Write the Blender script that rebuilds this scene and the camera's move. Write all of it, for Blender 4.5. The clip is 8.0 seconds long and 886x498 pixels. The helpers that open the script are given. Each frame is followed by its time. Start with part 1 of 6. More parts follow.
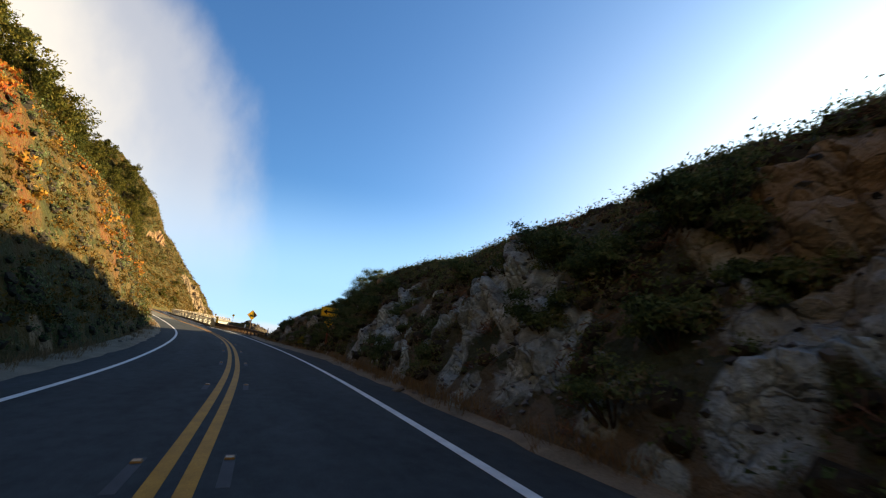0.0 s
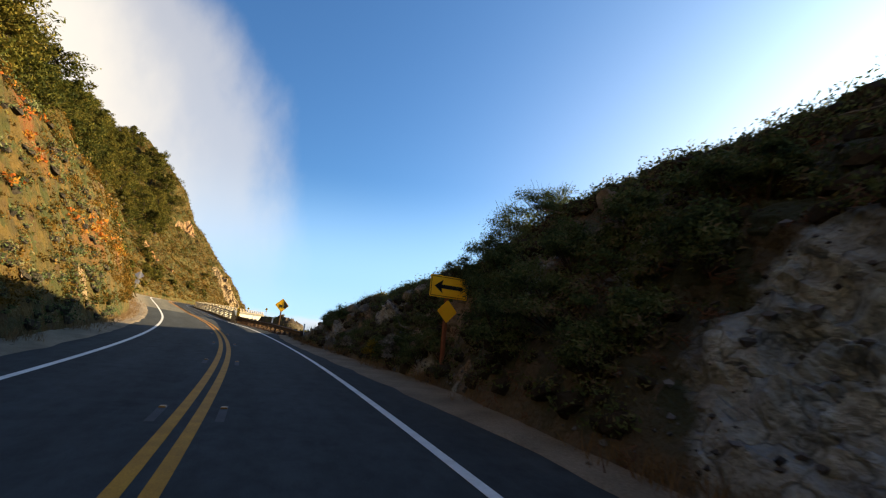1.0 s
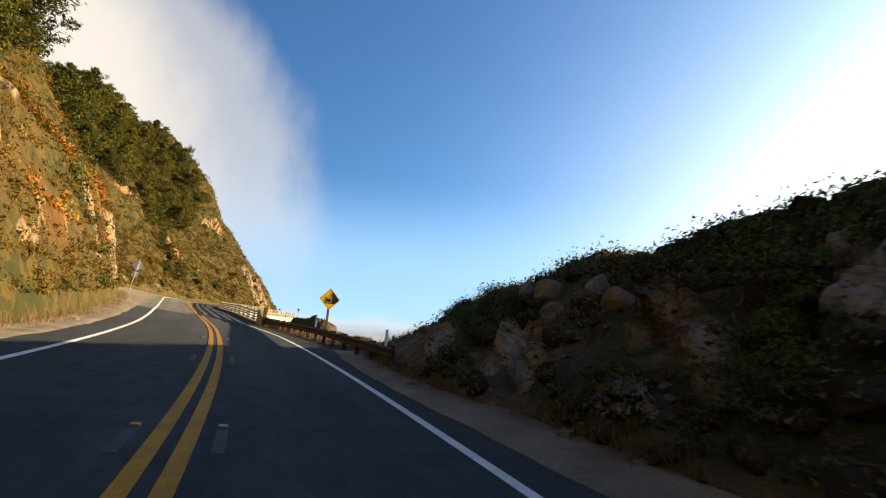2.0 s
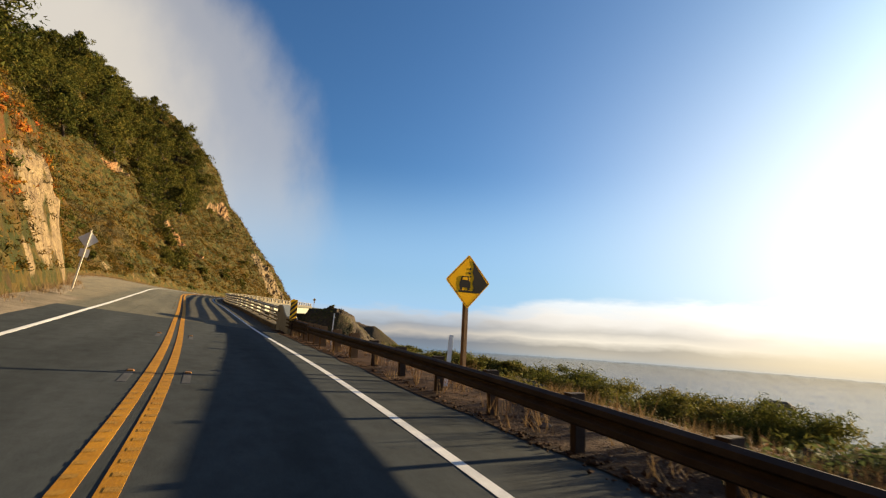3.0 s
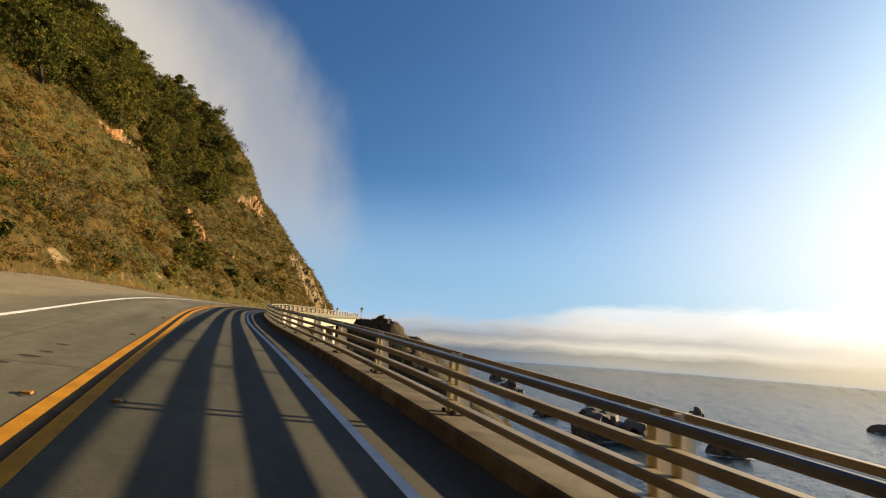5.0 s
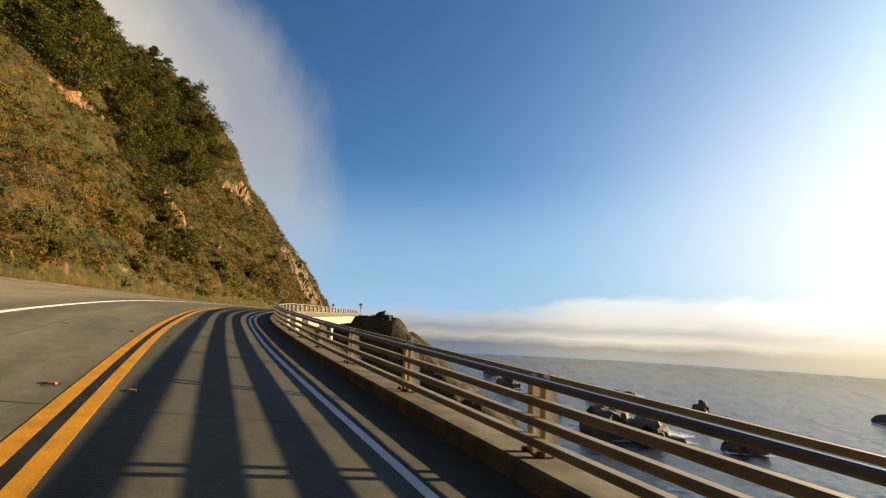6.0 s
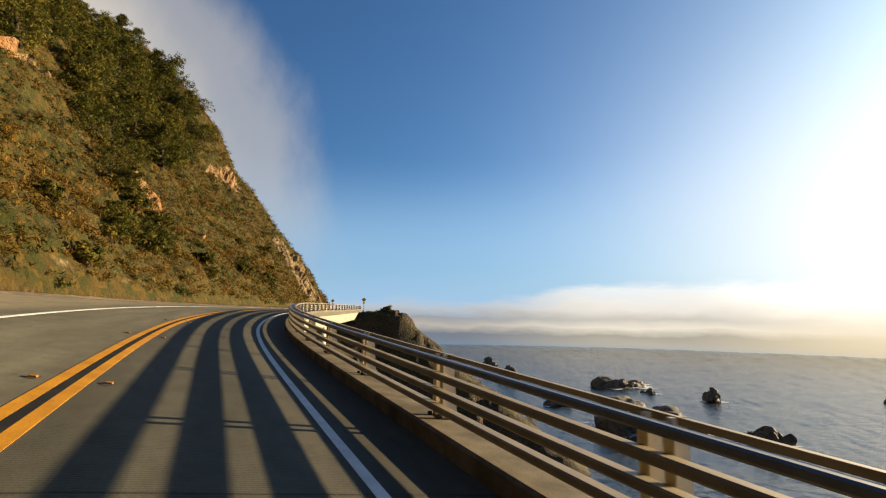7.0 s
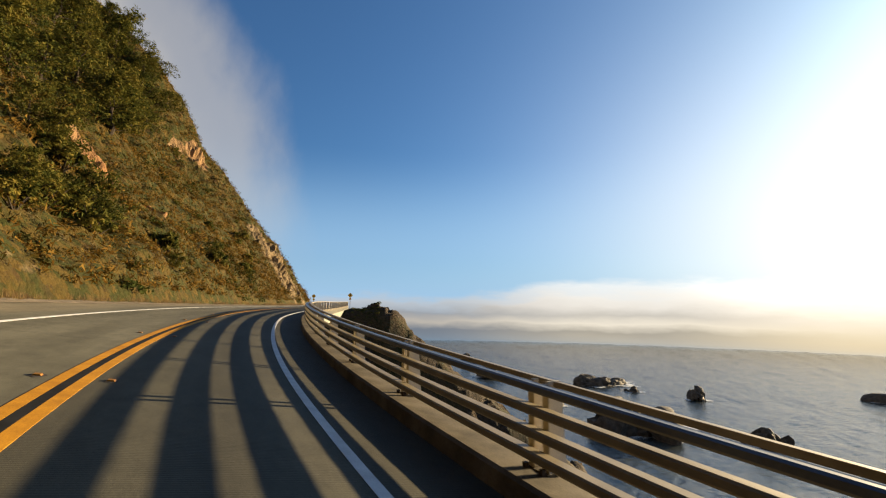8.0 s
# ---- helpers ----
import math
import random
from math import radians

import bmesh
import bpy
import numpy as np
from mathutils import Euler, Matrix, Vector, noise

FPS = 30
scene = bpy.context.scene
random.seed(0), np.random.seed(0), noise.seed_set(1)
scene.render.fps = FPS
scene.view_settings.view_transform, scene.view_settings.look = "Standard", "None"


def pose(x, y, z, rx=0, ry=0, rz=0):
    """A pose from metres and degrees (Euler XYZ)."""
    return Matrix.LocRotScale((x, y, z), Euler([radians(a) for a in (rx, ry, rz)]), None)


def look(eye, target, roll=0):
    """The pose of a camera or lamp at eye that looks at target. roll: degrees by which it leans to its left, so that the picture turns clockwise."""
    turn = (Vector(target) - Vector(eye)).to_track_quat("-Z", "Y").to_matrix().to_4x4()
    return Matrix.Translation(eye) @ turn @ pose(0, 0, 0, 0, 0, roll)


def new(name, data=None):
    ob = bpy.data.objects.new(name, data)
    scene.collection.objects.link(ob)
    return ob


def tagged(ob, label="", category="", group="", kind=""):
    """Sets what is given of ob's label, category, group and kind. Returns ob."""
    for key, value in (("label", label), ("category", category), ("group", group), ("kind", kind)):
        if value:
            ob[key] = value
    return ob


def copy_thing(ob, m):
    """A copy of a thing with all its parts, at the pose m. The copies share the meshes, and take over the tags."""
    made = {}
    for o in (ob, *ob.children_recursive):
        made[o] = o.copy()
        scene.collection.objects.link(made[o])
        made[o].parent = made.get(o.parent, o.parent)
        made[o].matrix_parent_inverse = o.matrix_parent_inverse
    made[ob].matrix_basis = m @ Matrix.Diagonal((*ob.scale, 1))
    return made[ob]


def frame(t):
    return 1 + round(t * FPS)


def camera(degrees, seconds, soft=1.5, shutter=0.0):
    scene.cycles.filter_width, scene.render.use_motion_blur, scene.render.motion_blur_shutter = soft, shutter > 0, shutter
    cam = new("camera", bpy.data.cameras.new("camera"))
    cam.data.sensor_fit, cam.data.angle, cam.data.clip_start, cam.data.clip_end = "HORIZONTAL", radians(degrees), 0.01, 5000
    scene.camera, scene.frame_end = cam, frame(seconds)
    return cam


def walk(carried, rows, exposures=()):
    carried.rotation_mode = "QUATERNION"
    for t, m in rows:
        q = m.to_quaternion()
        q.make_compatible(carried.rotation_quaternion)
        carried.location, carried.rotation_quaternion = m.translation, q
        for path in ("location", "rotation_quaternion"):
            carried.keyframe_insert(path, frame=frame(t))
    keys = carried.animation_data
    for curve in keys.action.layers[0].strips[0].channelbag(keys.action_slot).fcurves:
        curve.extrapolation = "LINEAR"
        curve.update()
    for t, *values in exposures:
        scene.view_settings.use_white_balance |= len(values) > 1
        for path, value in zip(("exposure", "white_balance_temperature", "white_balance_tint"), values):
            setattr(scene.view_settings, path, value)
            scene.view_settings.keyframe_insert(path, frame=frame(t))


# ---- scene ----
cam = camera(86.74, 8.0, 1.2, 0.06)

PATH = [
    (0, (0.005, 0.002, 1.502), (0.508, 1.886, 1.945), 5.12),
    (0.5, (-0.624, 9.754, 1.806), (-0.193, 11.658, 2.242), 5.15),
    (1, (-1.586, 19.128, 2.028), (-1.200, 21.048, 2.433), 4.97),
    (1.5, (-2.893, 27.513, 2.188), (-2.570, 29.441, 2.610), 4.84),
    (2, (-4.593, 36.269, 2.422), (-4.315, 38.210, 2.812), 4.14),
    (3.3, (-10.328, 58.578, 3.552), (-10.085, 60.536, 3.880), 2.85),
    (3.5, (-11.139, 61.450, 3.647), (-10.932, 63.410, 3.991), 3.65),
    (4, (-14.032, 69.392, 4.029), (-13.863, 71.355, 4.370), 3.38),
    (4.5, (-16.756, 77.247, 4.534), (-16.636, 79.211, 4.892), 3.11),
    (6, (-24.813, 97.203, 5.966), (-24.615, 99.167, 6.293), 2.27),
    (6.5, (-27.106, 103.695, 6.346), (-26.883, 105.658, 6.656), 1.46),
    (7, (-29.451, 110.479, 6.752), (-29.202, 112.442, 7.044), 0.65),
    (7.5, (-31.718, 116.937, 7.169), (-31.413, 118.893, 7.452), 0.78),
    (8, (-34.158, 123.992, 7.489), (-33.785, 125.938, 7.761), 0.89),
]
walk(cam, [(t, look(eye, target, roll)) for t, eye, target, roll in PATH],
     [(0, 2.71), (1.5, 2.68), (2.1, 2.56), (3.1, 2.11), (3.5, 2.04), (8, 2.01)])

# ---- world, sun ----
SUN_AZ, SUN_EL = radians(68), radians(8.0)      # azimuth clockwise from +y
SUN_DIR = Vector((math.sin(SUN_AZ) * math.cos(SUN_EL), math.cos(SUN_AZ) * math.cos(SUN_EL), math.sin(SUN_EL)))


def nd(nt, kind, **props):
    n = nt.nodes.new(kind)
    if "operation" in props:
        n.operation = props["operation"]
    if "use_clamp" in props:
        n.use_clamp = props["use_clamp"]
    if "data_type" in props:
        n.data_type = props["data_type"]
    if "blend_type" in props:
        n.blend_type = props["blend_type"]
    if "sky_type" in props:
        n.sky_type = props["sky_type"]
    if "feature" in props:
        n.feature = props["feature"]
    if "attribute_name" in props:
        n.attribute_name = props["attribute_name"]
    return n


def setin(n, **values):
    for key, value in values.items():
        n.inputs[key.replace("_", " ")].default_value = value
    return n


def math_node(nt, op, a, b=None, clamp=False):
    n = nd(nt, "ShaderNodeMath", operation=op, use_clamp=clamp)
    for i, v in enumerate((a, b)):
        if v is None:
            continue
        if isinstance(v, (int, float)):
            n.inputs[i].default_value = v
        else:
            nt.links.new(v, n.inputs[i])
    return n.outputs[0]


def ramp(nt, fac, stops, ease="LINEAR"):
    n = nd(nt, "ShaderNodeValToRGB")
    cr = n.color_ramp
    cr.interpolation = ease
    while len(cr.elements) < len(stops):
        cr.elements.new(0.5)
    for el, (p, c) in zip(cr.elements, stops):
        el.position = p
        el.color = (c, c, c, 1) if isinstance(c, (int, float)) else (*c, 1)
    nt.links.new(fac, n.inputs[0])
    return n.outputs[0]


def mixc(nt, fac, a, b, blend="MIX"):
    n = nd(nt, "ShaderNodeMix", data_type="RGBA", blend_type=blend)
    for sock, v in ((n.inputs[0], fac), (n.inputs[6], a), (n.inputs[7], b)):
        if isinstance(v, (int, float)):
            sock.default_value = v
        elif isinstance(v, tuple):
            sock.default_value = (*v, 1)
        else:
            nt.links.new(v, sock)
    return n.outputs[2]


def build_world():
    w = bpy.data.worlds.new("sky")
    w.use_nodes = True
    scene.world = w
    nt = w.node_tree
    nt.nodes.clear()
    out = nd(nt, "ShaderNodeOutputWorld")
    bg = setin(nd(nt, "ShaderNodeBackground"), Strength=0.050)
    sky = nd(nt, "ShaderNodeTexSky", sky_type="NISHITA")
    sky.sun_disc = False
    sky.sun_elevation, sky.sun_rotation = SUN_EL + radians(13.5), SUN_AZ
    sky.altitude, sky.air_density, sky.dust_density, sky.ozone_density = 40, 1.0, 1.2, 2.6
    tc = nd(nt, "ShaderNodeTexCoord")
    d = tc.outputs["Generated"]

    def along(v):
        n = nd(nt, "ShaderNodeVectorMath", operation="DOT_PRODUCT")
        nt.links.new(d, n.inputs[0])
        n.inputs[1].default_value = v
        return n.outputs["Value"]

    # the marine layer over the land, with a soft, torn edge
    az = radians(-11)
    rise = math_node(nt, "POWER", math_node(nt, "MAXIMUM", along((0, 0, 1)), 0.0), 4.0)
    side = math_node(nt, "SUBTRACT", along((-math.cos(az), math.sin(az), 0.0)), math_node(nt, "MULTIPLY", rise, 2.4))
    noise = setin(nd(nt, "ShaderNodeTexNoise"), Scale=1.9, Detail=7.0, Roughness=0.58)
    stretch = nd(nt, "ShaderNodeMapping")
    stretch.inputs["Scale"].default_value = (1, 1, 0.45)
    nt.links.new(d, stretch.inputs[0])
    nt.links.new(stretch.outputs[0], noise.inputs["Vector"])
    edge = math_node(nt, "ADD", side, math_node(nt, "MULTIPLY", math_node(nt, "SUBTRACT", noise.outputs[0], 0.5), 0.52))
    mask = ramp(nt, math_node(nt, "ADD", edge, 0.5), [(0.38, 0.0), (0.53, 0.5), (0.74, 1.0)], "EASE")
    low = ramp(nt, math_node(nt, "ADD", along((0, 0, 1)), 0.5), [(0.50, 0.0), (0.78, 1.0)], "EASE")
    mask = math_node(nt, "MULTIPLY", mask, low)
    blue = mixc(nt, 1.0, sky.outputs[0], (0.275, 0.45, 0.585), "MULTIPLY")
    # pale haze low over the horizon
    haze = ramp(nt, math_node(nt, "ADD", along((0, 0, 1)), 0.5), [(0.50, 0.95), (0.62, 0.6), (0.84, 0.0)], "EASE")
    blue = mixc(nt, haze, blue, (1.85, 2.95, 4.2))
    col = mixc(nt, math_node(nt, "MULTIPLY", mask, 0.97), blue, (3.35, 3.08, 2.68))
    # forward scatter round the low sun, wider along the hazy horizon than upwards
    flat = nd(nt, "ShaderNodeVectorMath", operation="MULTIPLY")
    flat.inputs[1].default_value = (1, 1, 2.1)
    nt.links.new(d, flat.inputs[0])
    unit = nd(nt, "ShaderNodeVectorMath", operation="NORMALIZE")
    nt.links.new(flat.outputs[0], unit.inputs[0])
    dot = nd(nt, "ShaderNodeVectorMath", operation="DOT_PRODUCT")
    nt.links.new(unit.outputs[0], dot.inputs[0])
    dot.inputs[1].default_value = Vector((SUN_DIR.x, SUN_DIR.y, SUN_DIR.z * 2.1)).normalized()
    near = math_node(nt, "MAXIMUM", dot.outputs["Value"], 0.0)
    glow = math_node(nt, "MULTIPLY", math_node(nt, "POWER", near, 8.2), 1.0, True)
    col = mixc(nt, glow, col, (7.2, 6.55, 5.5))
    nt.links.new(col, bg.inputs[0])
    nt.links.new(bg.outputs[0], out.inputs[0])


build_world()
sun = new("sun", bpy.data.lights.new("sun", "SUN"))
sun.data.energy, sun.data.angle, sun.data.color = 4.5, radians(0.6), (1.0, 0.76, 0.44)
sun.matrix_basis = look(SUN_DIR * 100, (0, 0, 0))
scene.view_settings.exposure = 0.0

# ---- the road's line: s, then place, slope across (rise to its right) of the yellow line ----
LINE = [
    (-60, 4.2, -59.3, -1.2, 0.058), (-40, 2.4, -39.4, -0.8, 0.058), (-20, 0.77, -19.47, -0.38, 0.058), (0, -0.66, 0.06, 0.09, 0.055),
    (20, -2.61, 19.62, 0.52, 0.030), (40, -6.10, 39.74, 1.23, -0.022), (60, -11.48, 58.86, 2.14, -0.030), (80, -18.20, 77.26, 3.19, -0.100),
    (100, -25.40, 95.77, 4.48, -0.112), (120, -32.73, 114.97, 5.69, -0.152), (140, -38.60, 134.34, 6.60, -0.135), (160, -41.64, 154.33, 7.23, -0.090),
    (180, -42.3, 174.52, 7.63, -0.062), (200, -41.7, 194.48, 7.94, -0.048), (220, -40.9, 214.44, 8.30, -0.035), (240, -40.1, 234.40, 8.69, -0.028),
    (260, -39.6, 254.4, 8.9, -0.02), (280, -39.6, 274.4, 9.0, 0.0), (300, -41.5, 294.1, 9.0, 0.0), (340, -51, 332, 9.0, 0.0),
]
_K = np.array(LINE, float)


def spline(s):
    """Place (x, y, z) and slope across at s, by a smooth curve through LINE."""
    s = np.atleast_1d(np.asarray(s, float))
    k = _K[:, 0]
    v = _K[:, 1:]
    m = np.gradient(v, k, axis=0)
    i = np.clip(np.searchsorted(k, s, side="right") - 1, 0, len(k) - 2)
    h = (k[i + 1] - k[i])[:, None]
    u = ((s - k[i]) / (k[i + 1] - k[i]))[:, None]
    return ((2 * u**3 - 3 * u**2 + 1) * v[i] + (u**3 - 2 * u**2 + u) * h * m[i]
            + (-2 * u**3 + 3 * u**2) * v[i + 1] + (u**3 - u**2) * h * m[i + 1])


def rights(s):
    a, b = spline(np.asarray(s, float) - 0.5), spline(np.asarray(s, float) + 0.5)
    t = (b - a)[:, :2]
    t /= np.linalg.norm(t, axis=1)[:, None]
    return np.stack([t[:, 1], -t[:, 0]], 1)


def at(s, lat, h=0.0):
    """World places from arrays of s, offset to the right of the yellow line, height over the road's surface."""
    s, lat, h = np.broadcast_arrays(np.atleast_1d(np.asarray(s, float)), lat, h)
    shape = s.shape
    s, lat, h = s.ravel(), np.asarray(lat, float).ravel(), np.asarray(h, float).ravel()
    c, r = spline(s), rights(s)
    bank = c[:, 3] * np.clip(lat, -9, 6)
    out = np.c_[c[:, :2] + r * lat[:, None], c[:, 2] + bank + h]
    return out.reshape(*shape, 3)


def lie(s, lat, h=0.0):
    """The pose of a flat thing on the road's banked and graded surface; its y points along the road."""
    p = at(s, lat, h)[0]
    x = Vector(at(s, lat + 0.1, h)[0] - at(s, lat - 0.1, h)[0]).normalized()
    y = Vector(at(s + 0.3, lat, h)[0] - at(s - 0.3, lat, h)[0]).normalized()
    z = x.cross(y).normalized()
    y = z.cross(x)
    return Matrix(((x.x, y.x, z.x, p[0]), (x.y, y.y, z.y, p[1]), (x.z, y.z, z.z, p[2]), (0, 0, 0, 1)))


def stand(s, lat, h=0.0, turn=0.0):
    """The pose of an upright thing beside the road that faces oncoming drivers (its -y) at turn 0."""
    p = at(s, lat, h)[0]
    r = rights([s])[0]
    return pose(p[0], p[1], p[2], 0, 0, math.degrees(math.atan2(r[1], r[0])) + turn)


# ---- smooth random fields ----
def _hash(ix, iy, iz):
    n = (ix * 374761393 + iy * 668265263 + iz * 2147483647 + 12345) & 0xFFFFFFFF
    n = ((n ^ (n >> 13)) * 1274126177) & 0xFFFFFFFF
    return ((n ^ (n >> 16)) & 0xFFFF) / 65535.0


def vnoise(p):
    p = np.asarray(p, float)
    i = np.floor(p).astype(np.int64)
    f = p - i
    f = f * f * (3 - 2 * f)
    out = 0
    for dx in (0, 1):
        for dy in (0, 1):
            for dz in (0, 1):
                w = (f[..., 0] if dx else 1 - f[..., 0]) * (f[..., 1] if dy else 1 - f[..., 1]) * (f[..., 2] if dz else 1 - f[..., 2])
                out = out + w * _hash(i[..., 0] + dx, i[..., 1] + dy, i[..., 2] + dz)
    return out * 2 - 1


def fbm(p, octaves=4, gain=0.5):
    p, a, out, total = np.asarray(p, float), 1.0, 0, 0
    for o in range(octaves):
        out = out + a * vnoise(p * 2**o + 17.3 * o)
        total += a
        a *= gain
    return out / total


def cells(p):
    """Distance to the nearest and next of one random point a cell, and a random number of the nearest."""
    p = np.asarray(p, float)
    i = np.floor(p).astype(np.int64)
    d1 = np.full(p.shape[:-1], 9.0)
    d2 = d1.copy()
    rnd = np.zeros(p.shape[:-1])
    for dx in (-1, 0, 1):
        for dy in (-1, 0, 1):
            for dz in (-1, 0, 1):
                j = i + (dx, dy, dz)
                q = np.stack([_hash(j[..., 0], j[..., 1] + 71 * n, j[..., 2] + 13 * n) for n in (1, 2, 3)], -1) + j
                d = np.linalg.norm(q - p, axis=-1)
                r = _hash(j[..., 0] + 7, j[..., 1], j[..., 2])
                near = d < d1
                d2 = np.where(near, d1, np.minimum(d2, d))
                rnd = np.where(near, r, rnd)
                d1 = np.where(near, d, d1)
    return d1, d2, rnd


def facets(p, scale, amp, tilt):
    """Height of broken rock: each random cell is a flat face with its own step and tilt."""
    p = np.asarray(p, float) * scale
    i = np.floor(p).astype(np.int64)
    best = np.full(p.shape[:-1], 9.0)
    out = np.zeros(p.shape[:-1])
    for dx in (-1, 0, 1):
        for dy in (-1, 0, 1):
            for dz in (-1, 0, 1):
                j = i + (dx, dy, dz)
                q = np.stack([_hash(j[..., 0], j[..., 1] + 71 * n, j[..., 2] + 13 * n) for n in (1, 2, 3)], -1) + j
                g = np.stack([_hash(j[..., 0] + 31 * n, j[..., 1], j[..., 2] + 5) for n in (1, 2, 3)], -1) - 0.5
                off = p - q
                d = np.linalg.norm(off, axis=-1)
                near = d < best
                out = np.where(near, amp * (_hash(j[..., 0] + 7, j[..., 1], j[..., 2]) - 0.5) + tilt * 2 * (off * g).sum(-1), out)
                best = np.where(near, d, best)
    return out


def smooth(a, b, x):
    u = np.clip((np.asarray(x, float) - a) / (b - a), 0, 1)
    return u * u * (3 - 2 * u)

# ---- materials ----
def material(name, rough=0.8, metal=0.0, spec=0.4):
    m = bpy.data.materials.new(name)
    m.use_nodes = True
    nt = m.node_tree
    b = nt.nodes["Principled BSDF"]
    b.inputs["Roughness"].default_value = rough
    b.inputs["Metallic"].default_value = metal
    b.inputs["Specular IOR Level"].default_value = spec
    return m, nt, b


def tex_noise(nt, scale, detail=4, rough=0.55, coord="Object", stretch=None):
    tc = nd(nt, "ShaderNodeTexCoord")
    v = tc.outputs[coord]
    if stretch:
        mp = nd(nt, "ShaderNodeMapping")
        mp.inputs["Scale"].default_value = stretch
        nt.links.new(v, mp.inputs[0])
        v = mp.outputs[0]
    n = setin(nd(nt, "ShaderNodeTexNoise"), Scale=scale, Detail=detail, Roughness=rough)
    nt.links.new(v, n.inputs["Vector"])
    return n.outputs[0]


def bump(nt, b, height, strength=0.5, distance=0.02):
    n = setin(nd(nt, "ShaderNodeBump"), Strength=strength, Distance=distance)
    nt.links.new(height, n.inputs["Height"])
    nt.links.new(n.outputs[0], b.inputs["Normal"])


def mottled(name, a, c, scale=3.0, fine=60.0, rough=0.85, metal=0.0, spec=0.3, relief=0.4, depth=0.01, grain=0.25):
    """A surface of two tones in patches, with fine grain and relief."""
    m, nt, b = material(name, rough, metal, spec)
    patch = ramp(nt, tex_noise(nt, scale, 5), [(0.35, 0.0), (0.65, 1.0)])
    col = mixc(nt, patch, a, c)
    g = tex_noise(nt, fine, 3, 0.7)
    k = ramp(nt, g, [(0.25, 1 - grain), (0.75, 1.0)])
    col = mixc(nt, 1.0, col, k, "MULTIPLY")
    nt.links.new(col, b.inputs["Base Color"])
    bump(nt, b, g, relief, depth)
    return m


def leafy(name, tones, rough=0.8, spec=0.05):
    """Leaves whose tone changes from leaf to leaf and from bush to bush."""
    m, nt, b = material(name, rough, 0, spec)
    geo = nd(nt, "ShaderNodeNewGeometry")
    oi = nd(nt, "ShaderNodeObjectInfo")
    leaf = geo.outputs["Random Per Island"]
    bush = ramp(nt, tex_noise(nt, 0.55, 4, 0.65, "Object"), [(0.28, 0.0), (0.72, 1.0)])
    f = math_node(nt, "ADD", math_node(nt, "MULTIPLY", leaf, 0.4), math_node(nt, "MULTIPLY", bush, 0.62))
    f = math_node(nt, "ADD", f, math_node(nt, "MULTIPLY", math_node(nt, "SUBTRACT", oi.outputs["Random"], 0.5), 0.2))
    f = math_node(nt, "ADD", f, math_node(nt, "MULTIPLY", math_node(nt, "SUBTRACT", tex_noise(nt, 0.10, 3, 0.6, "Object"), 0.5), 0.9))
    n = len(tones)
    col = ramp(nt, f, [(0.14 + 0.72 * i / max(1, n - 1), c) for i, c in enumerate(tones)])
    nt.links.new(col, b.inputs["Base Color"])
    tr = nd(nt, "ShaderNodeBsdfTranslucent")
    nt.links.new(col, tr.inputs[0])
    mx = nd(nt, "ShaderNodeMixShader")
    mx.inputs[0].default_value = 0.25
    nt.links.new(b.outputs[0], mx.inputs[1])
    nt.links.new(tr.outputs[0], mx.inputs[2])
    nt.links.new(mx.outputs[0], nt.nodes["Material Output"].inputs[0])
    return m


